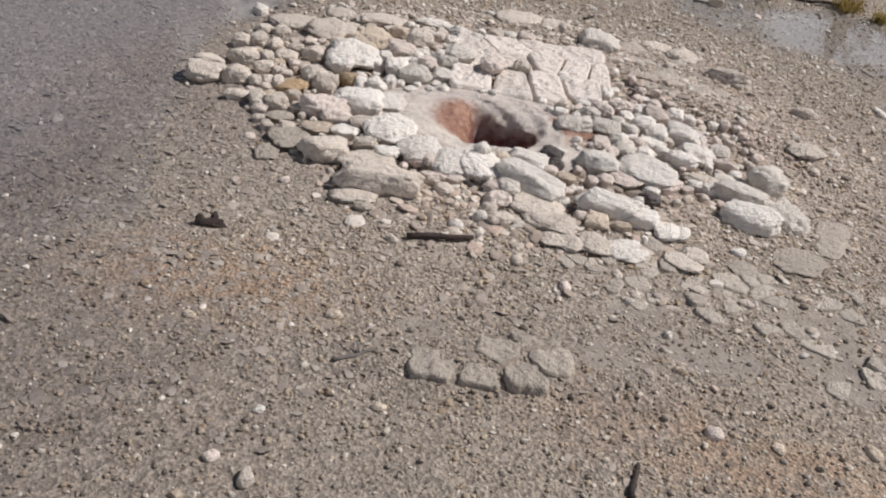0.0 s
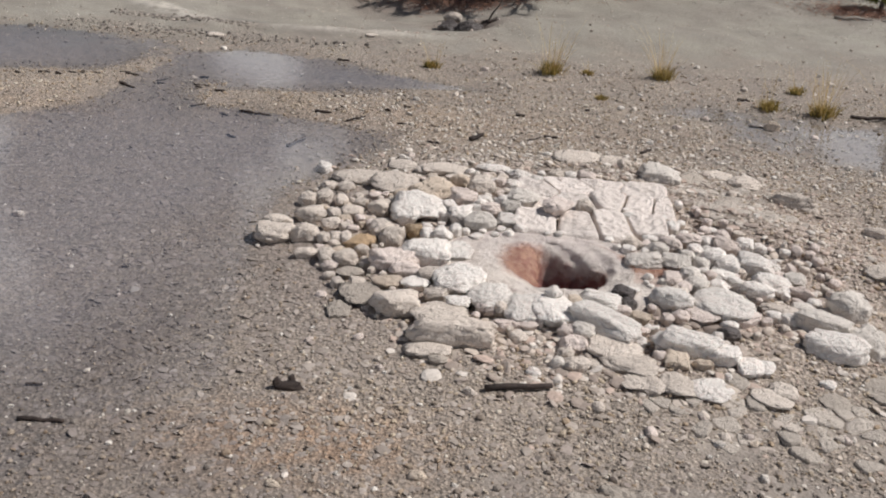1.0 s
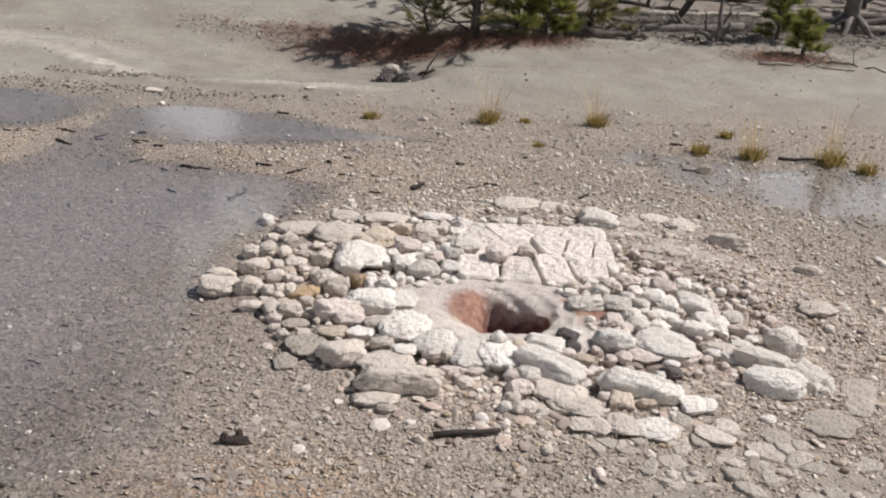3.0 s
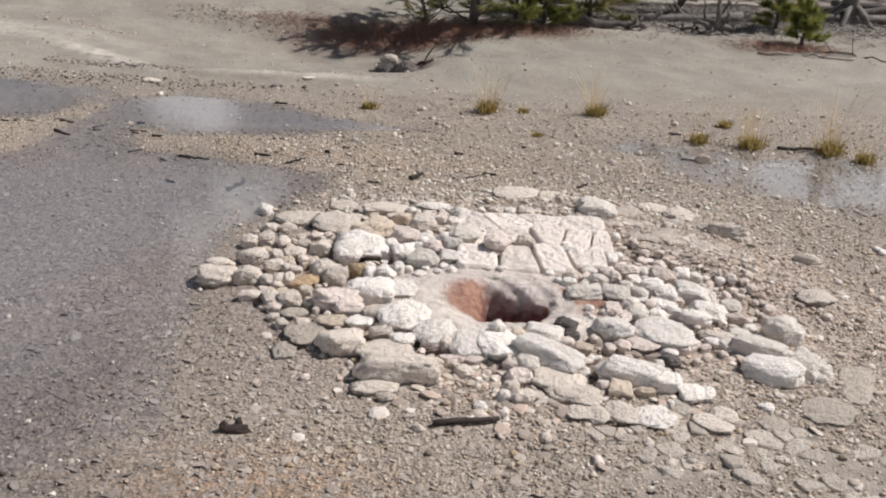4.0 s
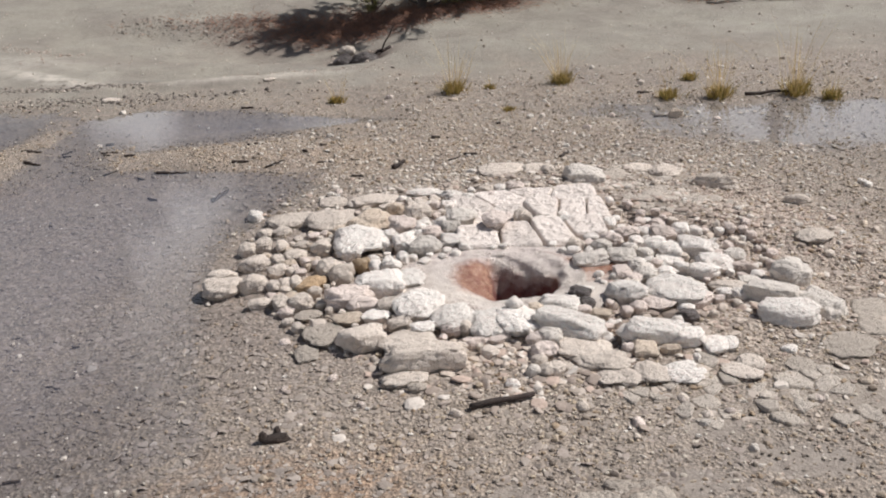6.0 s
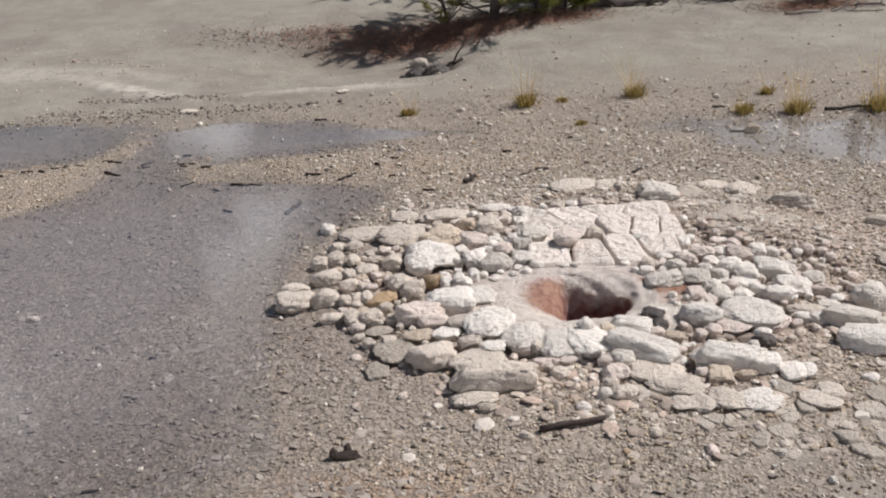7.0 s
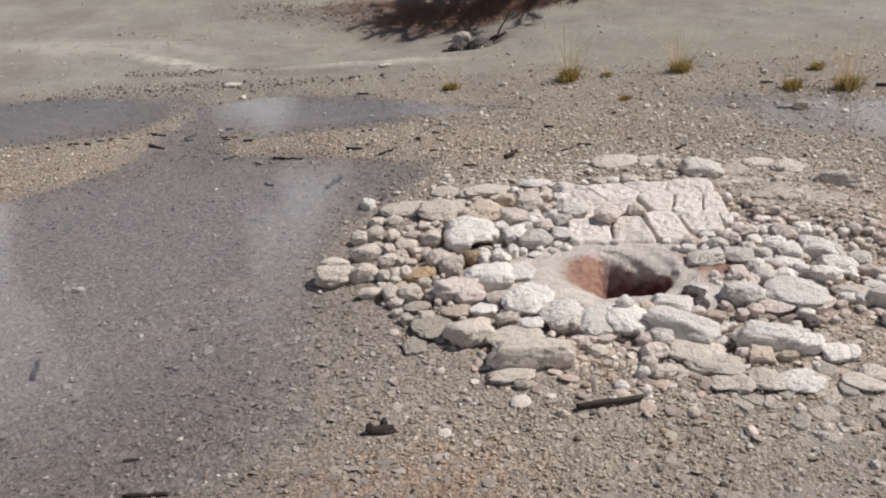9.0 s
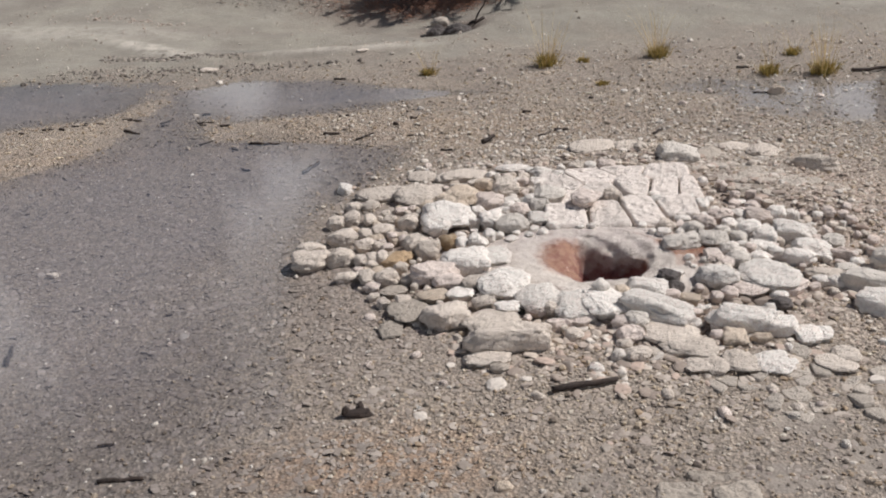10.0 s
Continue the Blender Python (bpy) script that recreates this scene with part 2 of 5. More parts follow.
PALEWOOD = wood_material("bleached_wood", (0.48, 0.43, 0.37), (0.32, 0.28, 0.24))
BARK = wood_material("pine_bark", (0.065, 0.05, 0.045), (0.12, 0.10, 0.09))
NEEDLES = island_material("pine_needles", ((0.23, 0.26, 0.06), (0.31, 0.32, 0.08), (0.15, 0.17, 0.045), (0.37, 0.35, 0.11)), 0.6, leafy=True)
OLIVE = island_material("olive_needles", ((0.25, 0.245, 0.09), (0.32, 0.30, 0.12), (0.18, 0.175, 0.07), (0.36, 0.315, 0.15)), 0.65, leafy=True)
DRYNEEDLES = island_material("dry_needles", ((0.31, 0.16, 0.105), (0.23, 0.13, 0.095), (0.40, 0.20, 0.12), (0.20, 0.135, 0.11)), 0.85)
BLADES = island_material("tuft_blades", ((0.30, 0.235, 0.075), (0.42, 0.31, 0.10), (0.20, 0.165, 0.05), (0.54, 0.39, 0.15)), 0.7, leafy=True)
STRAW = island_material("dry_stalks", ((0.66, 0.50, 0.28), (0.58, 0.43, 0.22), (0.72, 0.58, 0.36)), 0.7, leafy=True)


# ---- terrain ----
VENT = (0.60, 4.40)
SUNK = 0.042


def rim_radius(a):
    """Where the apron begins to slope into the vent, by angle; arrays welcome."""
    c, s = np.cos(a), np.sin(a)
    return 0.26 + 0.20 * np.maximum(-c, 0) ** 2 + 0.05 * np.maximum(c, 0) ** 2 + 0.085 * np.maximum(s, 0) ** 2 - 0.035 * np.maximum(-s, 0) ** 2 + 0.008 * np.sin(3 * a + 1)


def throat_radius(a):
    """Where the lining drops into the throat, by angle."""
    c, s = np.cos(a), np.sin(a)
    return 0.135 + 0.045 * np.maximum(c, 0) ** 2 + 0.045 * np.maximum(s, 0) ** 2 + 0.075 * np.exp(-((a % (2 * np.pi) - 2.05) / 0.34) ** 2) + 0.02 * np.maximum(-s, 0) ** 2 + 0.02 * np.maximum(-c, 0) * np.maximum(-s, 0) + 0.006 * np.sin(4 * a)


def smooth(a, b, v):
    u = np.clip((v - a) / (b - a), 0, 1)
    return u * u * (3 - 2 * u)


def blob(x, y, cx, cy, rx, ry, turn=0.0):
    c, s = math.cos(radians(turn)), math.sin(radians(turn))
    u, v = ((x - cx) * c + (y - cy) * s) / rx, (-(x - cx) * s + (y - cy) * c) / ry
    return np.exp(-(u * u + v * v) ** 1.5)


def wander(x, y, scale, seed):
    """Cheap smooth waves standing in for broad unevenness."""
    v = 0
    for k in range(5):
        a, f = seed * 1.7 + k * 2.399, (1.0 + 0.63 * k) / scale
        v = v + np.sin((x * math.cos(a) + y * math.sin(a)) * f * 6.28 + seed * 3.1 + k) / (1 + 0.6 * k)
    return v / 3.0


def wetness(x, y):
    """How damp the ground is, from 0 to 1: low ground and the seep along the runoff."""
    e = wander(x, y, 0.9, 6) * 0.12 + wander(x, y, 0.35, 7) * 0.06
    low = smooth(0.012, -0.014, height(x, y) + e * 0.08)
    seep = 0.95 * blob(x, y, -2.0, 2.5, 1.4, 1.5) + 0.3 * blob(x, y, -0.75, 5.5, 0.75, 0.7) + 0.4 * blob(x, y, -0.8, 4.2, 0.85, 1.0) + 0.7 * blob(x, y, 1.02, 4.32, 0.3, 0.32) + 0.62 * blob(x, y, -0.5, 2.2, 1.5, 0.75) + 0.25 * blob(x, y, -1.4, 4.6, 0.9, 1.6) + 0.45 * blob(x, y, 1.3, 2.85, 1.0, 0.4)
    return np.clip(np.maximum(low * 0.6 + 0.08 * smooth(-0.018, -0.034, height(x, y)), seep * 1.1 + e), 0, 1) * (y < 9.5)


def crusted(x, y):
    """Where a smooth grey skin of sinter seals the gravel, from 0 to 1."""
    return np.clip(blob(x, y, 1.39, 2.95, 0.20, 0.11, -8)
                   + blob(x, y, 1.89, 3.27, 0.25, 0.12, -20)
                   + blob(x, y, 1.88, 2.99, 0.15, 0.18, -25)
                   + blob(x, y, 0.36, 2.87, 0.10, 0.07, 0)
                   + blob(x, y, 0.98, 2.86, 0.15, 0.09, 0)
                   + blob(x, y, 1.62, 3.41, 0.18, 0.12, -10)
                   + blob(x, y, 1.79, 3.25, 0.13, 0.18, -10)
                   + blob(x, y, 1.54, 5.49, 0.24, 0.44, -20)
                   + blob(x, y, 1.14, 3.21, 0.12, 0.11, 0), 0, 1)


def height(x, y):
    """Height of the ground sheet at a place, arrays welcome."""
    x, y = np.asarray(x, float), np.asarray(y, float)
    near = np.exp(-((y - 4.5) / 9) ** 4) * np.exp(-(x / 9) ** 4)
    pan = blob(x, y, -2.05, 4.75, 1.75, 1.95)
    z = (0.010 * wander(x, y, 1.9, 1) + 0.006 * wander(x, y, 0.6, 2)) * near * (1 - 0.75 * pan) + 0.004 * wander(x, y, 0.23, 8) * near * smooth(4.0, 6.5, y) * (x < 1)
    z = z + 0.09 * blob(x, y, 0.50, 4.75, 1.45, 1.25) - SUNK * blob(x, y, 0.55, 4.75, 1.25, 1.05)
    # low ridge behind and to the side of the mound, and the cracked ridge in front of it
    z = z + 0.05 * blob(x, y, 1.75, 5.1, 0.9, 0.22, -40) + 0.03 * blob(x, y, 1.3, 5.9, 0.9, 0.25, -8)
    z = z + 0.035 * blob(x, y, 0.75, 2.75, 0.75, 0.12, 4)
    # shallow sheets of water lie in these hollows
    z = z - 0.022 * blob(x, y, -1.85, 5.75, 1.4, 0.8, 20) - 0.046 * pan
    z = z - 0.048 * blob(x, y, -3.9, 7.85, 1.25, 0.75, 4) - 0.045 * blob(x, y, -1.65, 7.72, 0.85, 0.48, -8) - 0.03 * blob(x, y, -0.75, 7.68, 0.75, 0.15, -2) + 0.022 * blob(x, y, -2.62, 7.75, 0.2, 0.4)
    z = z - 0.030 * blob(x, y, 3.4, 6.9, 1.5, 0.6, -12) - 0.016 * blob(x, y, 1.9, 7.5, 0.7, 0.25, -10)
    z = z + 0.060 * blob(x, y, -3.65, 6.35, 1.05, 0.52, 38) + 0.034 * blob(x, y, -0.85, 6.85, 1.0, 0.27, -3) - 0.020 * blob(x, y, -2.35, 6.9, 0.4, 0.5)
    # the sandy slope behind, with a washed-out bowl under the shrub
    d = np.maximum(y - 8.7 - 0.12 * x + 0.10 * wander(x, y, 4.0, 3), 0)
    far = np.minimum(d, 40)
    z = z + 0.055 * far * far / (far + 1.2) + (0.02 * wander(x, y, 3.0, 4) + 0.022 * wander(x, y, 1.3, 5)) * smooth(0, 2, d) * np.exp(-d / 30)
    z = z + 0.10 * blob(x, y, 0.9, 9.8, 1.7, 0.45, 4)
    z = z + 0.050 * blob(x, y, -1.5, 9.12, 1.1, 0.13, 3) + 0.035 * blob(x, y, -3.2, 9.55, 0.75, 0.16, -32)
    z = z - 0.11 * blob(x, y, -0.27, 9.66, 0.26, 0.17)
    z = z - 0.07 * blob(x, y, -1.35, 9.62, 1.2, 0.36, 6) - 0.22 * blob(x, y, -0.75, 10.9, 1.1, 0.85, 12) - 0.12 * blob(x, y, -2.2, 10.8, 1.2, 0.7, -10)
    return z


def stand(x, y):
    """Level at which the mound's stones lie, above the sunken grit between them."""
    return height(x, y) + SUNK * blob(np.asarray(x, float), np.asarray(y, float), 0.55, 4.75, 1.25, 1.05)


# ---- building ----
def mesh_object(name, verts, faces, material, parent=None, label="", flat=False):
    me = bpy.data.meshes.new(name)
    me.from_pydata(verts, [], faces)
    me.materials.append(material)
    me.polygons.foreach_set("use_smooth", np.full(len(me.polygons), not flat))
    me.update()
    ob = new(name, me)
    ob.parent = parent
    return tagged(ob, label)


def thing(name, x, y, z, label, category, group=""):
    ob = new(name)
    ob.empty_display_size = 0.05
    ob.location = (x, y, z)
    return tagged(ob, label, category, group)


def ball(levels):
    bm = bmesh.new()
    bmesh.ops.create_icosphere(bm, subdivisions=levels, radius=1)
    v = np.array([p.co[:] for p in bm.verts])
    f = np.array([[p.index for p in q.verts] for q in bm.faces])
    bm.free()
    return v, f


BALLS = {k: ball(k) for k in (1, 2, 3, 4)}


def lumpy(v, rng, amount, scale, creased=False):
    """Pushes points along their way out by smooth or creased waves."""
    out = np.ones(len(v))
    for k in range(7):
        a = rng.normal(size=3)
        a /= np.linalg.norm(a)
        wave = np.sin(v @ a * scale * (1 + 0.7 * k) + rng.uniform(0, 6.28))
        out += amount / (1 + 0.5 * k) * (2 * np.abs(wave) - 1.2 if creased else wave)
    return v * out[:, None]


def boulder(rng, levels, power, cuts, rough):
    """A worn block: a rounded box, chipped by flat cuts, with a lumpy skin, about 1 across."""
    v, f = BALLS[levels]
    n = (np.abs(v) ** power).sum(1) ** (1 / power)
    v = v / n[:, None]
    for _ in range(cuts):
        a = rng.normal(size=3)
        a[2] = abs(a[2]) * 0.8
        a /= np.linalg.norm(a)
        over = v @ a - rng.uniform(0.58, 0.95)
        v = v - np.outer(np.maximum(over, 0) * 0.95, a)
    v = lumpy(v, rng, rough, 3.0)
    v = lumpy(v, rng, rough * 0.55, 8.0)
    v = lumpy(v, rng, rough * 0.12, 19.0)
    return v / (v.max(0) - v.min(0)), f


def chipped(v, way, depth, hard=0.92):
    way = np.asarray(way, float)
    way = way / np.linalg.norm(way)
    return v - np.outer(np.maximum(v @ way - depth, 0) * hard, way)


def cobble(rng, levels, flat, boxy):
    """A bedded stone: many-sided outline, steep flanks, a low sloping top with chipped edges."""
    v, f = BALLS[levels]
    p = rng.uniform(3.4, 4.6) if boxy else rng.uniform(2.2, 2.9)
    v = v / ((np.abs(v) ** p).sum(1) ** (1 / p))[:, None]
    start = rng.uniform(0, 6.28)
    sides = 4 if boxy else int(rng.integers(5, 8))
    for k in range(sides):
        a = (0.08 * rng.normal() if boxy else start) + 6.283 * (k + rng.uniform(-0.28, 0.28) * (not boxy)) / sides
        v = chipped(v, (math.cos(a), math.sin(a), rng.uniform(0.25, 0.9) if flat else rng.uniform(-0.05, 0.45)), rng.uniform(0.72, 0.95), 0.8)
    a = rng.uniform(0, 6.28)
    v = chipped(v, (0.22 * math.cos(a), 0.22 * math.sin(a) - 0.08, 1), rng.uniform(0.45, 0.62) if flat else rng.uniform(0.6, 0.9), 0.75)
    for _ in range(int(rng.integers(3, 6))):
        a = rng.uniform(0, 6.28)
        v = chipped(v, (math.cos(a), math.sin(a), rng.uniform(0.4, 1.4)), rng.uniform(0.66, 0.95), 0.8)
    v = lumpy(v, rng, 0.055, 2.6)
    v = lumpy(v, rng, 0.040, 5.0, True)
    v = lumpy(v, rng, 0.022, 12.0, True)
    v = lumpy(v, rng, 0.008, 29.0)
    return v / (v.max(0) - v.min(0)) - (v.max(0) + v.min(0)) / 2 / (v.max(0) - v.min(0)), f


STONES = []


def stone(x, y, w, d, h, turn, material, boxy=False, lift=0.0):
    """One loose stone of the mound: width, depth, height, turn in degrees."""
    rng = np.random.default_rng(len(STONES) + 11)
    flat = h < 0.24 * w
    v, f = cobble(rng, 4 if w > 0.075 else 3, flat, boxy)
    v = v * (w * 1.14, d * 1.12, 1)
    up = (v[:, 2] + 0.22) / 0.72
    v[:, 2] = np.where(up > 0, up * h * 1.06, up * 0.15)
    ob = mesh_object("stone", v, f, material)
    z = float(stand(x, y))
    lean = 2.0 if flat else 5.0
    ob.matrix_world = pose(x, y, z + lift, rng.uniform(-lean, lean), rng.uniform(-lean, lean), turn)
    shape = "flat" if flat else "blocky" if boxy else "rounded"
    where = "lying on the vent mound" if math.hypot(x - 0.5, y - 4.7) < 1.6 else "lying on the gravel"
    tagged(ob, f"{WORDS[material]} {shape} sinter stone {where}", "stone", "stones of the vent mound")
    STONES.append((x, y, 0.5 * max(w, d), 0.5 * min(w, d)))
    return ob


def slab(cx, cy, others, bounds, thick, parent, seed, material=None, ragged=0.008):
    """One flat-topped block of a cracked ledge, fitted to its neighbours with a narrow joint."""
    rng = np.random.default_rng(seed)
    sides, rings = 72, 16
    angles = np.linspace(0, 2 * math.pi, sides, endpoint=False)
    ray = np.stack([np.cos(angles), np.sin(angles)], 1)
    reach = np.full(sides, 9.0)
    x0, y0, x1, y1 = bounds
    planes = [((1, 0), x1 - cx), ((-1, 0), cx - x0), ((0, 1), y1 - cy), ((0, -1), cy - y0)]
    for ox, oy in others:
        n = np.array([ox - cx, oy - cy])
        far = np.linalg.norm(n)
        planes.append((n / far, far / 2 - 0.003))
    for n, far in planes:
        along = ray @ np.array(n)
        reach = np.where(along > 1e-3, np.minimum(reach, far / np.maximum(along, 1e-3)), reach)
    for _ in range(3):
        reach = np.minimum(reach, 0.25 * np.roll(reach, 1) + 0.5 * reach + 0.25 * np.roll(reach, -1))
    for k in range(6):
        reach = reach * (1 - ragged / (1 + 0.3 * k) * (1 + np.sin(angles * (3 + 2 * k) + rng.uniform(0, 6.28))))
    u = np.linspace(1.0, 0.03, rings)
    u = np.concatenate([[1.0], u])
    p = np.array([cx, cy]) + ray[None] * (reach[None] * u[:, None])[..., None]
    top = thick * np.maximum(1 - u ** 20, 0) ** 0.5
    top[0] = -0.10
    z = 0.5 * top[:, None] + 0.010 * np.minimum(1, 4.0 * (1 - u))[:, None] * (wander(p[..., 0], p[..., 1], 0.22, seed) + 0.6 * wander(p[..., 0], p[..., 1], 0.07, seed + 3))
    base = float(stand(cx, cy))
    verts = np.concatenate([p - (cx, cy), z[..., None]], -1).reshape(-1, 3)
    faces = [(r * sides + k, r * sides + (k + 1) % sides, (r + 1) * sides + (k + 1) % sides, (r + 1) * sides + k) for r in range(rings) for k in range(sides)]
    faces.append(tuple(rings * sides + k for k in range(sides)))
    ob = mesh_object("slab", verts, faces, material or LEDGE, parent)
    ob.location = (cx - parent.location.x, cy - parent.location.y, base - parent.location.z)
    ob.rotation_euler = (rng.normal(0.03, 0.03), rng.normal(0, 0.03), 0)
    STONES.append((cx, cy, float(reach.mean()), float(reach.mean())))
    return ob


def tube(pts, radii, sides=7, rng=None):
    """Verts and faces of a tapered, slightly knotted rod along points."""
    pts = [Vector(p) for p in pts]
    verts, faces = [], []
    for k, p in enumerate(pts):
        way = (pts[min(k + 1, len(pts) - 1)] - pts[max(k - 1, 0)]).normalized()
        a = way.orthogonal().normalized()
        b = way.cross(a)
        for s in range(sides):
            g = 6.2832 * s / sides
            r = radii[k] * (1 + (rng.uniform(-0.16, 0.16) if rng is not None else 0))
            verts.append(p + (a * math.cos(g) + b * math.sin(g)) * r)
    for k in range(len(pts) - 1):
        for s in range(sides):
            t = (s + 1) % sides
            faces.append((k * sides + s, k * sides + t, (k + 1) * sides + t, (k + 1) * sides + s))
    faces.append(tuple(range(sides))[::-1])
    faces.append(tuple((len(pts) - 1) * sides + s for s in range(sides)))
    return verts, faces


def joined(pieces):
    verts, faces = [], []
    for v, f in pieces:
        n = len(verts)
        verts.extend(v)
        faces.extend(tuple(i + n for i in q) for q in f)
    return verts, faces


def crooked(a, b, n, sway, rng):
    """A wavering line of n points from a to b."""
    a, b = Vector(a), Vector(b)
    out = []
    for k in range(n):
        u = k / (n - 1)
        w = sway * math.sin(math.pi * u) if 0 < k < n - 1 else 0
        out.append(a.lerp(b, u) + Vector(rng.normal(size=3)) * w)
    return out


def strewn(name, x, y, size, material, label, category, seed, levels=1, squash=(0.35, 0.8), parent=None, sink=0.15, base=None):
    """Many small pieces as one mesh on the ground, each turned and shaped its own way."""
    rng = np.random.default_rng(seed)
    n = len(x)
    v, f = BALLS[levels]
    kinds = np.stack([boulder(rng, levels, rng.uniform(2.2, 4), 4, 0.06)[0] for _ in range(10)])
    p = kinds[rng.integers(0, 10, n)]
    s = np.stack([size, size * rng.uniform(0.6, 1.0, n), size * rng.uniform(*squash, n)], 1)
    p = p * s[:, None, :]
    tilt = rng.normal(0, 0.25, n)[:, None]
    p = np.stack([p[..., 0], p[..., 1] * np.cos(tilt) - p[..., 2] * np.sin(tilt), p[..., 1] * np.sin(tilt) + p[..., 2] * np.cos(tilt)], -1)
    a = rng.uniform(0, 6.283, n)[:, None]
    p = np.stack([p[..., 0] * np.cos(a) - p[..., 1] * np.sin(a), p[..., 0] * np.sin(a) + p[..., 1] * np.cos(a), p[..., 2]], -1)
    z = (height(x, y) if base is None else base) + s[:, 2] * (0.5 - sink)
    p = p + np.stack([x, y, z], 1)[:, None, :]
    faces = (f[None] + (np.arange(n) * len(v))[:, None, None]).reshape(-1, 3)
    ob = mesh_object(name, p.reshape(-1, 3), faces, material, parent, flat=levels <= 2)
    ob.data.attributes.new("wet", "FLOAT", "POINT").data.foreach_set("value", np.repeat(wetness(x, y), len(v)))
    return tagged(ob, label, category, kind="stuff")


def clear_of(x, y, margin=0.0):
    """Which places lie free of the set stones and of the vent."""
    ok = np.hypot(x - VENT[0], y - VENT[1]) > rim_radius(np.arctan2(y - VENT[1], x - VENT[0])) * 1.06
    for sx, sy, r, q in STONES:
        ok &= np.hypot(x - sx, y - sy) > (0.35 * r + 0.65 * q) * 0.92 + margin
    return ok


def plates(x0, x1, y0, y1, cell, inside, seed):
    """Irregular polygons that pave a patch: lists of corner points."""
    rng = np.random.default_rng(seed)
    nx, ny = int((x1 - x0) / cell) + 3, int((y1 - y0) / cell) + 3
    g = np.stack(np.meshgrid(np.arange(nx), np.arange(ny), indexing="ij"), -1) + rng.uniform(-0.46, 0.46, (nx, ny, 2))
    g = g * cell + (x0 - cell, y0 - cell)
    g[rng.random((nx, ny)) < 0.2] += 99
    out = []
    for i in range(1, nx - 1):
        for j in range(1, ny - 1):
            c = g[i, j]
            if c[0] > 50 or not inside(c[0], c[1], rng):
                continue
            poly = [c + np.array(q) * cell * 1.5 for q in ((-1, -1), (1, -1), (1, 1), (-1, 1))]
            for a in range(max(i - 2, 0), min(i + 3, nx)):
                for b in range(max(j - 2, 0), min(j + 3, ny)):
                    if (a, b) == (i, j):
                        continue
                    n = g[a, b] - c
                    m = (g[a, b] + c) / 2
                    kept = []
                    for k in range(len(poly)):
                        p, q = poly[k], poly[(k + 1) % len(poly)]
                        dp, dq = (p - m) @ n, (q - m) @ n
                        if dp <= 0:
                            kept.append(p)
                        if dp * dq < 0:
                            kept.append(p + (q - p) * dp / (dp - dq))
                    poly = kept
                    if len(poly) < 3:
                        break
                if len(poly) < 3:
                    break
            if len(poly) >= 3:
                out.append((c, poly))
    return out


def plate_solid(c, poly, thick, joint, rng, local=False):
    """A low stone with worn edges on a polygon."""
    for _ in range(1):
        poly = [q for k in range(len(poly)) for q in (poly[k] * 0.86 + poly[k - 1] * 0.14, poly[k] * 0.86 + poly[(k + 1) % len(poly)] * 0.14)]
    n = len(poly)
    z = float(height(*c))
    o = np.array([c[0], c[1], z]) if local else np.zeros(3)
    dx, dy = rng.normal(0, 0.07, 2)
    verts = []
    for scale, up in ((1.0 - joint, -0.012), (0.985 - joint, 0.55 * thick), (0.90 - joint, 0.9 * thick), (0.70 - joint, thick)):
        for p in poly:
            q = c + (p - c) * scale * rng.uniform(0.93, 1.0)
            verts.append(np.array([q[0], q[1], z + up + (q[0] - c[0]) * dx + (q[1] - c[1]) * dy]) - o)
    faces = [(r * n + k, r * n + (k + 1) % n, (r + 1) * n + (k + 1) % n, (r + 1) * n + k) for r in range(3) for k in range(n)]
    faces.append(tuple(3 * n + k for k in range(n)))
    return [tuple(v) for v in verts], faces


# ---- ground, water ----
def spaced(lo, hi, step, reach, grow=1.16):
    """Even steps from lo to hi, then ever longer ones out to reach on both sides."""
    mid = list(np.arange(lo, hi + step / 2, step))
    up, s = [], step
    while (mid[-1] if not up else up[-1]) < reach:
        s *= grow
        up.append((up[-1] if up else mid[-1]) + s)
    down, s = [], step
    while (mid[0] if not down else down[-1]) > -reach:
        s *= grow
        down.append((down[-1] if down else mid[0]) - s)
    return np.array(down[::-1] + mid + up)


gx, gy = spaced(-3.6, 3.6, 0.03, 600), spaced(1.6, 12.5, 0.035, 600)
X, Y = np.meshgrid(gx, gy, indexing="ij")
Z = height(X, Y)
fine = np.random.default_rng(3).normal(0, 1, Z.shape) * 0.0022 * (np.abs(X) < 4) * (Y > 1) * (Y < 9)
idx = np.arange(X.size).reshape(X.shape)
quads = np.stack([idx[:-1, :-1], idx[1:, :-1], idx[1:, 1:], idx[:-1, 1:]], -1).reshape(-1, 4)
hole = (np.hypot(X - VENT[0], Y - VENT[1]) < rim_radius(np.arctan2(Y - VENT[1], X - VENT[0])) * 1.02).ravel()
quads = quads[~hole[quads].any(1)]
ground = mesh_object("ground", np.stack([X, Y, Z + fine], -1).reshape(-1, 3), quads, GROUND)
tagged(ground, "bare gravelly hot-spring ground with damp patches and pale sand", "ground", kind="structure")


def mask(name, values):
    ground.data.attributes.new(name, "FLOAT", "POINT").data.foreach_set("value", np.clip(values, 0, 1).ravel())


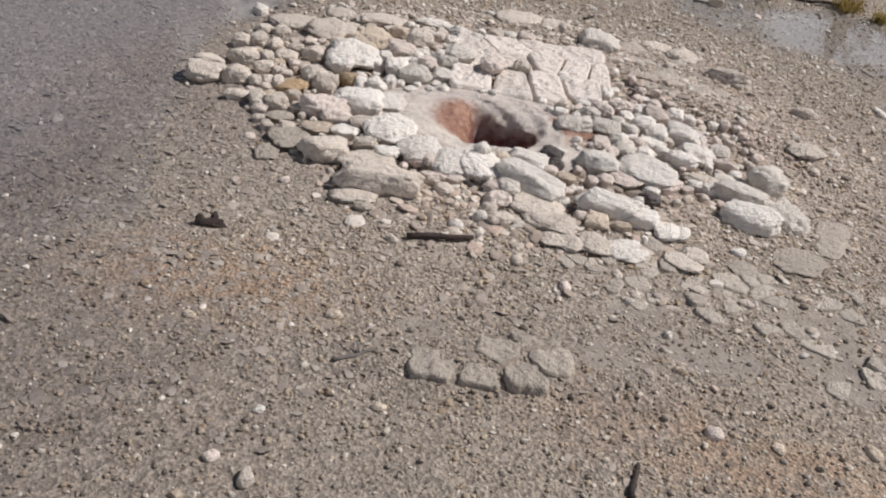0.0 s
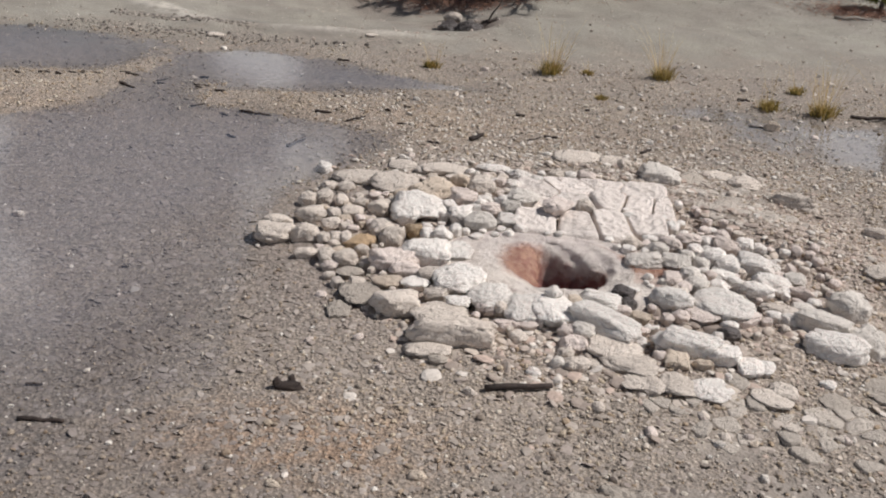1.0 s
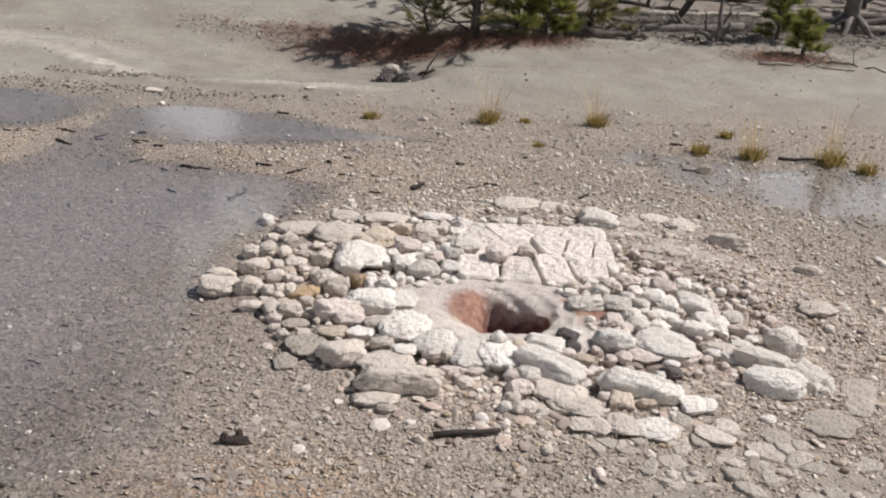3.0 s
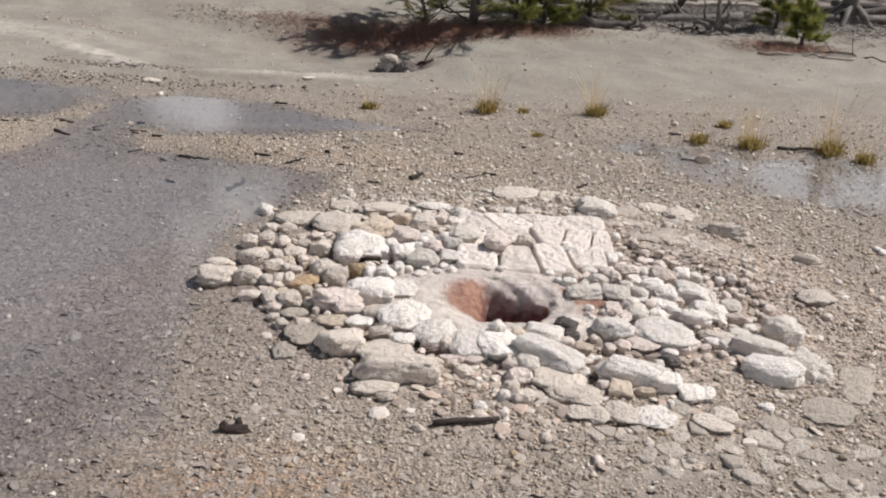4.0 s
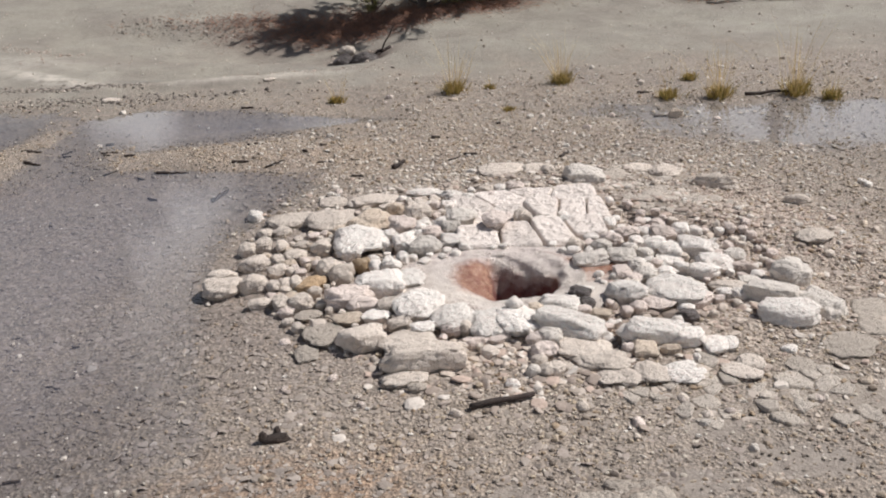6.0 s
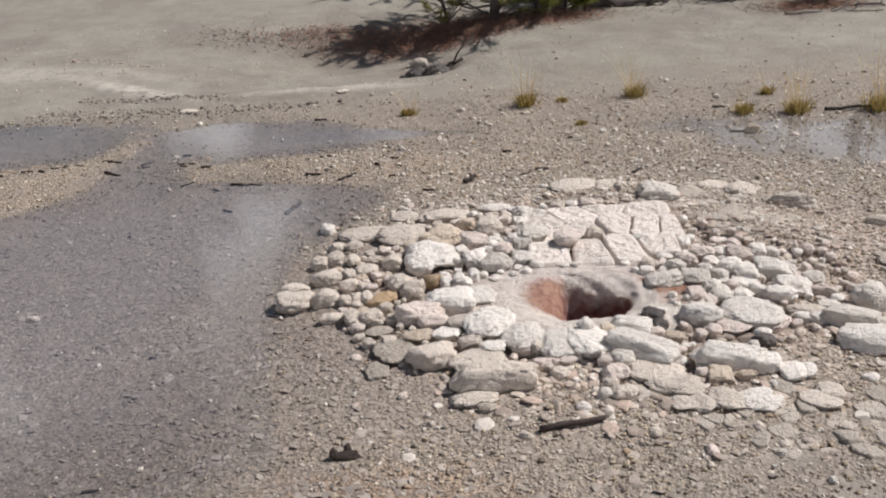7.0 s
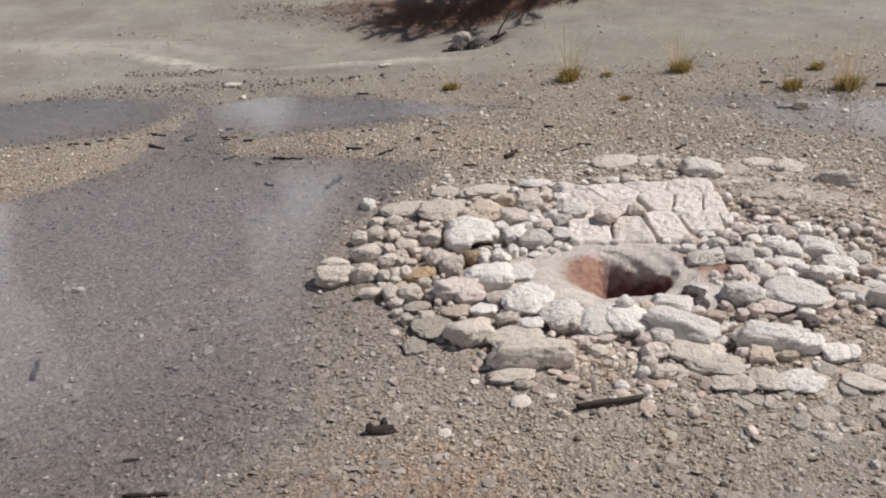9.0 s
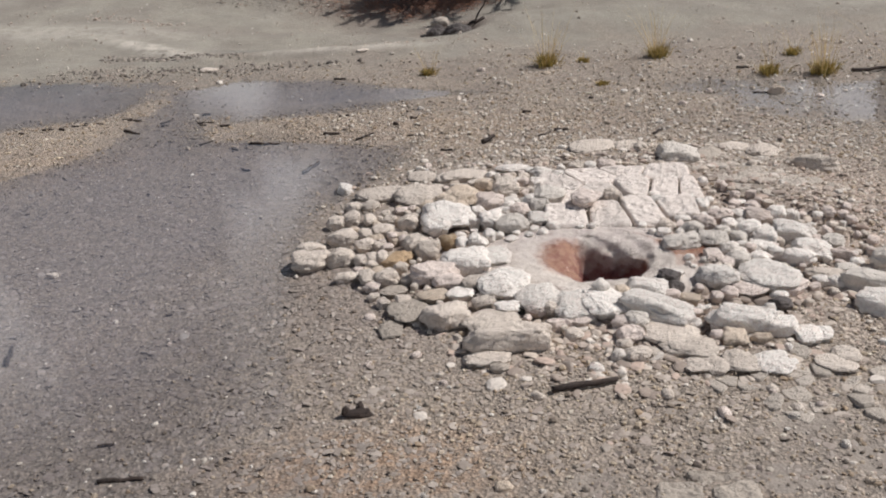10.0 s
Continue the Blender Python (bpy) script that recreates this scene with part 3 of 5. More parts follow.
LEVEL = -0.011
edge = wander(X, Y, 0.9, 6) * 0.12 + wander(X, Y, 0.35, 7) * 0.06
mask("mound", blob(X, Y, 0.55, 4.75, 1.25, 1.0) * 1.25 + 0.8 * blob(X, Y, 1.7, 4.9, 0.9, 1.0) + edge * 1.5)
mask("sand", smooth(8.2, 9.5, Y - 0.10 * X + edge * 4))
mask("rust", 1.0 * blob(X, Y, 0.98, 4.0, 0.22, 0.35) + 1.2 * blob(X, Y, 1.05, 4.42, 0.34, 0.2, 5) + 0.8 * blob(X, Y, 2.0, 5.3, 0.5, 0.2, -35) + 0.22 * blob(X, Y, 0.1, 6.7, 1.8, 0.45) + 0.8 * blob(X, Y, -0.35, 3.0, 0.5, 0.25)
     + 0.7 * blob(X, Y, 1.45, 2.45, 0.7, 0.22, -12) + 0.2 * blob(X, Y, -3.0, 6.3, 0.9, 0.35, 15))
# Dark soil and litter; shade painted in for the gully hollow and far slope.
mask("soil_shade", 1.0 * blob(X, Y, -0.27, 9.68, 0.34, 0.2, 4) + 0.75 * smooth(12.6, 14.0, Y - 0.15 * X + edge * 4) * smooth(0.0, 1.5, X + edge * 3) + 0.95 * blob(X, Y, 0.25, 11.7, 1.35, 0.42, 5) + 0.8 * blob(X, Y, -0.35, 10.25, 0.75, 0.5, 20) + 0.7 * blob(X, Y, -1.2, 11.35, 1.1, 0.4, -8)
     + 0.6 * blob(X, Y, 4.1, 11.8, 0.7, 0.3) + 0.5 * blob(X, Y, 3.4, 13.2, 2.4, 0.6) + edge * 0.8)
mask("chalk", 1.0 * blob(X, Y, -3.1, 9.48, 0.75, 0.13, -32) + 0.8 * blob(X, Y, -1.2, 9.10, 0.8, 0.07, 4) + 0.5 * blob(X, Y, -4.2, 10.3, 1.4, 0.3, -10) + edge * 0.3)
mask("wet", wetness(X, Y))
mask("crust", crusted(X, Y))

zc, xc, yc = Z.ravel()[quads].min(1), X.ravel()[quads].mean(1), Y.ravel()[quads].mean(1)
under = (zc < LEVEL + 0.001) & (np.abs(xc) < 9) & (yc < 9.2) & (yc > 1.7) & (((xc - 0.55) / 1.3) ** 2 + ((yc - 4.75) / 1.1) ** 2 > 1)
for where in ((xc < -0.35) & (yc < 6.95), (xc < 0.4) & (yc >= 6.95), (xc >= 0.4) & (yc > 6.2)):
    part_quads = quads[under & where]
    ids, flat_quads = np.unique(part_quads, return_inverse=True)
    flat = np.stack([X.ravel()[ids], Y.ravel()[ids], np.full(len(ids), LEVEL)], 1)
    pool = mesh_object("water", flat, flat_quads.reshape(-1, 4), WATER)
    pool.data.attributes.new("depth", "FLOAT", "POINT").data.foreach_set("value", np.maximum(LEVEL - Z.ravel()[ids], 0))
    pool.visible_shadow = False
    tagged(pool, "thin sheet of clear still runoff water over gravel", "water", kind="structure")

# ---- the vent ----
def lobe_of(a, centre, width):
    """A soft bump in the angle round the vent."""
    return math.exp(-(((a - centre + math.pi) % (2 * math.pi) - math.pi) / width) ** 2)


def vent_wall(a, s):
    """Place, redness, depth and paleness of the vent's skin at angle a; s runs -1 at the foot, 0 at the rim, 1 at the drop, 2 at the bottom."""
    left, right, back, front = (max(v, 0.0) for v in (-math.cos(a), math.cos(a), math.sin(a), -math.sin(a)))
    drop = 0.105 * left ** 2 + 0.040 * right ** 2 + 0.075 * back ** 2 + 0.030 * front ** 2
    r0, r1 = rim_radius(a), throat_radius(a)
    ex, ey = VENT[0] + math.cos(a) * r0, VENT[1] + math.sin(a) * r0
    base = float(stand(ex, ey)) - 0.004
    if s <= 0:
        r = r0 - s * (0.12 + 0.14 * left + 0.20 * right ** 3)
        z = float(stand(VENT[0] + math.cos(a) * r, VENT[1] + math.sin(a) * r)) - 0.004 - 0.06 * max(-s - 0.5, 0)
    elif s <= 1:
        r = r0 + (r1 - r0) * s
        z = base - drop * s ** (1.9 + 0.9 * left + 1.0 * back)
    else:
        u = s - 1
        ridge = 0.014 * lobe_of(a, 1.85, 0.14) - 0.030 * lobe_of(a, 0.75, 0.45) - 0.022 * lobe_of(a, 2.6, 0.3)
        r = r1 * (1 - 0.06 * min(u * 4, 1) - 0.5 * back * u - 0.35 * u * u) - ridge * min(u * 3, 1) * (1 - 0.4 * u)
        z = base - drop - 0.42 * u ** 0.9
    inner = min(max(s * 2, 0), 1)
    r += inner * (0.006 * math.sin(5 * a + 7 * s) + 0.004 * math.sin(11 * a - 9 * s) + back * (0.004 * math.sin(8 * a + 11 * s) + 0.004 * math.sin(19 * a - 14 * s))) * (1 if s < 1.9 else 0)
    red = min(max((s - 0.12) / 0.55, 0), 1) * min(1, 1.5 * lobe_of(a, 2.65, 0.55)) + 0.7 * lobe_of(a, 0.35, 0.4) * min(max((s - 0.75) / 0.25, 0), 1)
    red += 0.8 * lobe_of(a, 0.25, 0.42) * min(max(0.35 - s, 0) * 3, 1) + 0.45 * lobe_of(a, 1.2, 0.9) * max(0, 1 - abs(s - 0.02) * 9)
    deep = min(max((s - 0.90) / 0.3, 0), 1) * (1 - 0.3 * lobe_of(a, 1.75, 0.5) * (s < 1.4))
    pale = min(1, 1.6 * back) * (1 - min(max((s - 0.78) / 0.2, 0), 1))
    return (VENT[0] + math.cos(a) * r, VENT[1] + math.sin(a) * r, z + 0.003 * math.sin(7 * a + 9 * s)), red, deep, pale


steps = [-1 + 0.125 * k for k in range(8)] + [k / 26 for k in range(26)] + [1 + k / 16 for k in range(17)]
sides = 144
vent = thing("vent", VENT[0], VENT[1], 0.08, "steaming vent hole lined with white sinter and iron-red mud", "vent")
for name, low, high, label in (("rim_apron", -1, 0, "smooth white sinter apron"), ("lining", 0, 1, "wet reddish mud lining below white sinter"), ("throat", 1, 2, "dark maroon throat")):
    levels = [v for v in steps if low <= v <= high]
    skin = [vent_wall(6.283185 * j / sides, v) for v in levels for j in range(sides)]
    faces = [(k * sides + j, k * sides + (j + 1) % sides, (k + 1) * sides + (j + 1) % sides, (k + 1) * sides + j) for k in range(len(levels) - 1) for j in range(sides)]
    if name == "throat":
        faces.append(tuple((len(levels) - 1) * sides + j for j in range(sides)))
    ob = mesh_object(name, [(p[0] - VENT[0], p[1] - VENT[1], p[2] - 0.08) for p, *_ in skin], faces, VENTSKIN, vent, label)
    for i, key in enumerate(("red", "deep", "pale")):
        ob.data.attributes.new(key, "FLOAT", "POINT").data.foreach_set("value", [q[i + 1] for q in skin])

# ---- stones of the mound ----
stone(-0.802, 5.668, 0.084, 0.135, 0.042, 11, WHITE)
stone(-0.833, 4.628, 0.203, 0.173, 0.061, 14, CREAM)
stone(-0.870, 4.795, 0.141, 0.087, 0.040, 14, CREAM)
stone(-0.692, 4.631, 0.135, 0.115, 0.063, 12, CREAM)
stone(-0.716, 4.884, 0.159, 0.135, 0.051, 12, CREAM)
stone(-0.776, 5.089, 0.102, 0.088, 0.051, 12, CREAM)
stone(-0.702, 5.123, 0.105, 0.101, 0.052, 11, CREAM)
stone(-0.708, 5.328, 0.096, 0.082, 0.030, 11, CREAM)
stone(-0.611, 5.322, 0.096, 0.081, 0.033, 10, CREAM)
stone(-0.593, 5.097, 0.067, 0.104, 0.034, 10, CREAM)
stone(-0.506, 4.917, 0.118, 0.100, 0.041, 9, CREAM)
stone(-0.485, 5.051, 0.085, 0.072, 0.033, 9, CREAM)
stone(-0.591, 4.887, 0.086, 0.073, 0.040, 10, CREAM)
stone(-0.590, 4.755, 0.092, 0.078, 0.041, 11, CREAM)
stone(-0.591, 4.588, 0.061, 0.098, 0.031, 11, CREAM)
stone(-0.534, 4.600, 0.067, 0.082, 0.034, 10, CREAM)
stone(-0.480, 4.591, 0.061, 0.098, 0.031, 10, CREAM)
stone(-0.405, 4.549, 0.110, 0.140, 0.036, -29, ORANGE, boxy=True)
stone(-0.638, 4.421, 0.109, 0.057, 0.030, 12, CREAM)
stone(-0.533, 4.387, 0.080, 0.128, 0.040, 11, CREAM)
stone(-0.444, 4.361, 0.114, 0.097, 0.051, 10, CREAM)
stone(-0.381, 4.459, 0.068, 0.058, 0.033, 9, CREAM)
stone(-0.560, 5.510, 0.292, 0.224, 0.029, 9, CREAM)
stone(-0.349, 5.381, 0.251, 0.264, 0.039, 7, CREAM)
stone(-0.169, 5.003, 0.263, 0.283, 0.053, 5, WHITE)
stone(-0.224, 4.863, 0.136, 0.103, 0.038, 6, WHITE)
stone(-0.375, 4.953, 0.107, 0.091, 0.049, 8, CREAM)
stone(-0.321, 4.698, 0.118, 0.158, 0.059, 7, CREAM)
stone(-0.258, 4.615, 0.122, 0.121, 0.061, 7, CREAM)
stone(-0.161, 4.687, 0.084, 0.086, 0.042, 5, BROWN)
stone(-0.208, 4.364, 0.223, 0.161, 0.062, 6, PINK)
stone(-0.069, 4.436, 0.237, 0.160, 0.059, -7, WHITE, boxy=True)
stone(-0.258, 4.665, 0.067, 0.057, 0.030, 7, TAN)
stone(-0.088, 4.654, 0.067, 0.083, 0.033, 5, WHITE)
stone(-0.012, 4.652, 0.095, 0.080, 0.044, 4, WHITE)
stone(0.045, 4.730, 0.062, 0.099, 0.031, 3, WHITE)
stone(0.065, 4.490, 0.155, 0.163, 0.025, 3, WHITE)
stone(-0.102, 5.242, 0.195, 0.240, 0.063, -36, TAN, boxy=True)
stone(0.058, 5.137, 0.139, 0.118, 0.067, 2, PINK)
stone(0.021, 5.441, 0.106, 0.090, 0.045, 3, TAN)
stone(0.143, 5.334, 0.143, 0.169, 0.072, 1, CREAM)
stone(0.056, 4.926, 0.108, 0.143, 0.054, 3, WHITE)
stone(0.163, 4.821, 0.157, 0.133, 0.058, 1, GREY)
stone(-0.006, 5.035, 0.072, 0.078, 0.036, 3, WHITE)
stone(-0.099, 5.693, 0.300, 0.151, 0.030, 4, CREAM)
stone(-0.345, 5.793, 0.170, 0.172, 0.017, 6, CREAM)
stone(0.171, 5.156, 0.095, 0.058, 0.026, 1, WHITE)
stone(0.250, 5.439, 0.080, 0.084, 0.040, 0, PINK)
stone(0.314, 5.416, 0.080, 0.084, 0.040, -1, WHITE)
stone(0.362, 5.624, 0.132, 0.110, 0.037, -1, WHITE)
stone(0.272, 5.116, 0.090, 0.106, 0.045, -0, WHITE)
stone(0.209, 5.013, 0.110, 0.093, 0.036, 1, PINK)
stone(0.194, 5.753, 0.185, 0.108, 0.018, 1, WHITE)
stone(0.375, 5.136, 0.156, 0.164, 0.036, -1, GREY, lift=0.035)
stone(0.556, 5.036, 0.142, 0.166, 0.033, -3, PINK, lift=0.05)
stone(0.702, 5.115, 0.091, 0.077, 0.035, -5, CREAM, lift=0.03)
stone(0.314, 5.043, 0.101, 0.089, 0.051, -1, GREY)
stone(0.308, 4.904, 0.115, 0.154, 0.023, -1, WHITE)
stone(0.705, 6.102, 0.264, 0.251, 0.026, -4, CREAM)
stone(0.925, 6.063, 0.177, 0.185, 0.027, -6, CREAM)
stone(0.980, 5.973, 0.081, 0.089, 0.040, -7, CREAM)
stone(1.174, 5.796, 0.238, 0.190, 0.067, -9, GREY, boxy=True)
stone(1.368, 5.850, 0.128, 0.204, 0.009, -11, DULL)
stone(0.737, 5.683, 0.107, 0.091, 0.042, -5, PINK)
stone(0.649, 5.692, 0.063, 0.101, 0.032, -4, WHITE)
stone(0.563, 5.689, 0.093, 0.079, 0.032, -3, CREAM)
stone(0.917, 4.732, 0.091, 0.081, 0.045, -8, CREAM)
stone(0.961, 4.555, 0.172, 0.125, 0.043, 5, GREY, boxy=True)
stone(1.038, 4.687, 0.099, 0.084, 0.044, -10, GREY)
stone(1.110, 4.767, 0.115, 0.098, 0.046, -11, PINK)
stone(1.107, 4.563, 0.149, 0.127, 0.043, -11, GREY)
stone(0.989, 4.737, 0.051, 0.071, 0.026, -9, PINK)
stone(1.212, 4.872, 0.126, 0.099, 0.035, -12, PINK)
stone(1.153, 5.010, 0.066, 0.095, 0.033, -11, WHITE)
stone(1.307, 4.872, 0.083, 0.070, 0.029, -13, WHITE)
stone(1.398, 4.846, 0.127, 0.108, 0.051, -14, PINK)
stone(1.231, 4.729, 0.080, 0.110, 0.040, -12, WHITE)
stone(1.308, 4.679, 0.120, 0.102, 0.059, -13, WHITE)
stone(1.172, 4.649, 0.085, 0.094, 0.042, -12, GREY)
stone(1.229, 4.585, 0.090, 0.076, 0.040, -12, GREY)
stone(1.366, 4.631, 0.119, 0.149, 0.043, -14, WHITE, boxy=True)
stone(1.336, 4.534, 0.131, 0.101, 0.013, -14, WHITE)
stone(1.514, 4.652, 0.171, 0.146, 0.061, -16, WHITE, boxy=True)
stone(1.498, 4.874, 0.092, 0.115, 0.046, -15, WHITE)
stone(1.562, 4.858, 0.084, 0.071, 0.035, -16, WHITE)
stone(1.586, 4.666, 0.084, 0.071, 0.042, -17, WHITE)
stone(1.548, 4.472, 0.172, 0.143, 0.048, -17, WHITE)
stone(1.075, 4.385, 0.087, 0.124, 0.028, -1, PINK, boxy=True)
stone(1.027, 4.347, 0.043, 0.043, 0.021, -10, GREY)
stone(1.159, 4.440, 0.092, 0.082, 0.046, -12, GREY)
stone(1.179, 4.363, 0.107, 0.091, 0.037, -12, GREY)
stone(1.282, 4.380, 0.111, 0.081, 0.031, -14, WHITE)
stone(1.378, 4.435, 0.085, 0.072, 0.034, -15, WHITE)
stone(1.466, 4.389, 0.150, 0.085, 0.042, -16, WHITE)
stone(1.671, 4.560, 0.108, 0.092, 0.031, -18, GREY)
stone(1.677, 4.435, 0.117, 0.059, 0.033, -19, PINK)
stone(1.697, 5.890, 0.183, 0.207, 0.037, -14, CREAM)
stone(1.545, 5.996, 0.196, 0.143, 0.020, -13, CREAM)
stone(1.940, 5.651, 0.255, 0.114, 0.064, -27, CREAM, boxy=True)
stone(2.312, 5.332, 0.145, 0.072, 0.041, -22, CREAM)
stone(2.146, 4.722, 0.134, 0.191, 0.024, -71, CREAM)
stone(-0.403, 4.255, 0.120, 0.083, 0.008, 9, DULL)
stone(-0.324, 4.050, 0.168, 0.205, 0.012, 9, DULL)
stone(-0.388, 3.908, 0.094, 0.130, 0.007, 10, DULL)
stone(-0.156, 3.957, 0.200, 0.170, 0.062, 6, CREAM)
stone(-0.212, 4.167, 0.147, 0.101, 0.015, 7, TAN)
stone(-0.152, 4.267, 0.137, 0.087, 0.038, 6, PINK)
stone(-0.091, 4.165, 0.124, 0.105, 0.012, 5, WHITE)
stone(0.102, 4.202, 0.223, 0.244, 0.045, 2, WHITE)
stone(-0.032, 4.240, 0.113, 0.096, 0.033, 4, CREAM)
stone(0.013, 4.051, 0.099, 0.084, 0.034, 4, CREAM)
stone(0.111, 3.995, 0.107, 0.091, 0.032, 2, WHITE)
stone(0.040, 3.899, 0.228, 0.176, 0.023, 3, CREAM)
stone(0.107, 3.743, 0.330, 0.147, 0.082, -0, CREAM, boxy=True)
stone(0.021, 3.633, 0.179, 0.112, 0.018, 4, CREAM)
stone(0.068, 3.562, 0.072, 0.045, 0.020, 3, DULL)
stone(0.250, 4.064, 0.188, 0.222, 0.038, 0, WHITE)
stone(0.239, 3.976, 0.092, 0.066, 0.026, 0, PINK)
stone(0.297, 3.977, 0.063, 0.081, 0.032, -1, CREAM)
stone(0.312, 3.856, 0.078, 0.059, 0.022, -1, PINK)
stone(0.389, 3.905, 0.046, 0.039, 0.020, -2, WHITE)
stone(0.416, 3.866, 0.081, 0.058, 0.012, -2, PINK)
stone(0.402, 3.981, 0.163, 0.218, 0.033, -2, WHITE)
stone(0.525, 3.988, 0.201, 0.245, 0.040, -4, WHITE)
stone(0.519, 4.068, 0.072, 0.066, 0.036, -4, WHITE, lift=0.03)
stone(0.619, 4.072, 0.075, 0.063, 0.029, -5, TAN)
stone(0.727, 4.110, 0.171, 0.126, 0.043, -17, WHITE, boxy=True)
stone(0.836, 4.189, 0.097, 0.083, 0.039, -8, WET_SHADE)
stone(0.852, 4.123, 0.076, 0.064, 0.022, -9, WET_SHADE)
stone(0.820, 4.043, 0.072, 0.061, 0.027, -8, PINK)
stone(0.894, 4.028, 0.089, 0.064, 0.012, -9, TAN)
stone(0.741, 3.900, 0.294, 0.155, 0.074, -31, WHITE, boxy=True)
stone(0.622, 3.995, 0.066, 0.056, 0.021, -5, CREAM)
stone(0.644, 3.833, 0.097, 0.082, 0.044, -6, GREY)
stone(0.582, 3.842, 0.081, 0.069, 0.025, -5, PINK)
stone(0.610, 3.756, 0.112, 0.095, 0.032, -6, PINK)
stone(0.765, 3.745, 0.220, 0.167, 0.022, -8, CREAM)
stone(0.821, 3.667, 0.214, 0.167, 0.021, -9, CREAM)
stone(0.570, 3.682, 0.064, 0.055, 0.022, -5, CREAM)
stone(0.611, 3.608, 0.106, 0.087, 0.030, -6, CREAM)
stone(0.539, 3.605, 0.059, 0.050, 0.026, -5, GREY)
stone(1.050, 4.185, 0.182, 0.133, 0.055, -11, WHITE)
stone(1.280, 4.215, 0.252, 0.264, 0.039, -14, WHITE)
stone(1.290, 4.131, 0.098, 0.134, 0.031, 5, GREY, boxy=True)
stone(1.356, 4.119, 0.098, 0.128, 0.031, -46, PINK, boxy=True)
stone(1.168, 4.099, 0.144, 0.146, 0.014, -13, PINK)
stone(1.273, 4.017, 0.073, 0.049, 0.021, -15, WHITE)
stone(1.264, 3.957, 0.095, 0.079, 0.026, -15, WET_SHADE)
stone(1.069, 3.819, 0.269, 0.135, 0.075, -13, WHITE)
stone(1.202, 3.777, 0.153, 0.116, 0.043, -15, WHITE)
stone(1.016, 3.709, 0.101, 0.084, 0.028, -12, TAN, boxy=True)
stone(0.949, 3.731, 0.054, 0.048, 0.027, -11, PINK)
stone(1.117, 3.698, 0.078, 0.048, 0.022, -14, TAN)
stone(1.308, 3.719, 0.104, 0.134, 0.021, -17, WHITE)
stone(1.370, 3.734, 0.074, 0.118, 0.015, -17, WHITE)
stone(0.854, 3.545, 0.143, 0.132, 0.014, -10, CREAM)
stone(0.902, 3.525, 0.096, 0.107, 0.019, -11, CREAM)
stone(1.003, 3.547, 0.146, 0.153, 0.023, -13, CREAM)
stone(1.126, 3.542, 0.156, 0.150, 0.016, -15, WHITE)
stone(1.545, 4.244, 0.176, 0.088, 0.018, -18, CREAM)
stone(1.496, 4.174, 0.074, 0.063, 0.023, -17, WHITE)
stone(1.559, 4.159, 0.082, 0.069, 0.031, -18, WHITE)
stone(1.655, 4.276, 0.106, 0.090, 0.030, -19, GREY)
stone(1.857, 4.309, 0.176, 0.150, 0.088, -21, GREY)
stone(1.707, 4.136, 0.256, 0.128, 0.072, -20, GREY)
stone(1.708, 3.944, 0.238, 0.176, 0.067, -21, WHITE)
stone(1.882, 4.024, 0.214, 0.135, 0.054, -61, GREY, boxy=True)
stone(1.902, 3.948, 0.083, 0.070, 0.023, -24, GREY)
stone(2.087, 3.984, 0.142, 0.226, 0.010, -26, DULL)
stone(2.038, 3.848, 0.115, 0.184, 0.008, -26, DULL)
stone(1.864, 3.690, 0.200, 0.225, 0.014, -25, DULL)
stone(1.607, 3.565, 0.115, 0.124, 0.008, -22, DULL)
stone(1.604, 3.674, 0.061, 0.050, 0.017, -21, WHITE)
stone(1.354, 3.523, 0.147, 0.111, 0.015, -18, CREAM)
stone(1.413, 3.584, 0.102, 0.108, 0.016, -19, CREAM)
# outliers on the gravel and the broken ledge nearer the viewer
stone(0.067, 2.873, 0.057, 0.042, 0.023, 5, TAN)
stone(0.268, 2.456, 0.046, 0.035, 0.018, 4, TAN)
stone(2.157, 7.271, 0.109, 0.064, 0.065, -18, TAN)
stone(2.149, 8.280, 0.052, 0.076, 0.031, -7, CREAM)
stone(-1.046, 9.043, 0.100, 0.080, 0.008, 10, CREAM)
stone(-2.378, 8.692, 0.148, 0.120, 0.016, 18, CREAM)


# ---- cracked ledge behind the vent ----
ledge = thing("cracked_ledge", 0.65, 5.0, float(stand(0.65, 5.0)), "white sinter ledge cracked into fitted flat blocks behind the vent", "ledge")
SEEDS = ((0.446, 4.92, 0.040), (0.665, 4.915, 0.040), (0.835, 4.94, 0.042), (1.025, 4.97, 0.034), (0.84, 5.31, 0.040), (1.02, 5.27, 0.036), (1.14, 5.25, 0.026), (1.03, 5.52, 0.026),
         (0.64, 5.46, 0.026), (0.47, 5.38, 0.024), (0.655, 5.27, 0.028), (0.45, 5.20, 0.020), (0.84, 5.60, 0.018))
for k, (px, py, thick) in enumerate(SEEDS):
    slab(px, py, [q[:2] for q in SEEDS if q[:2] != (px, py)], (0.33, 4.765 if px < 0.9 else 4.86, 1.125 if py < 5.1 else 1.19, 5.64), thick, ledge, 700 + k)


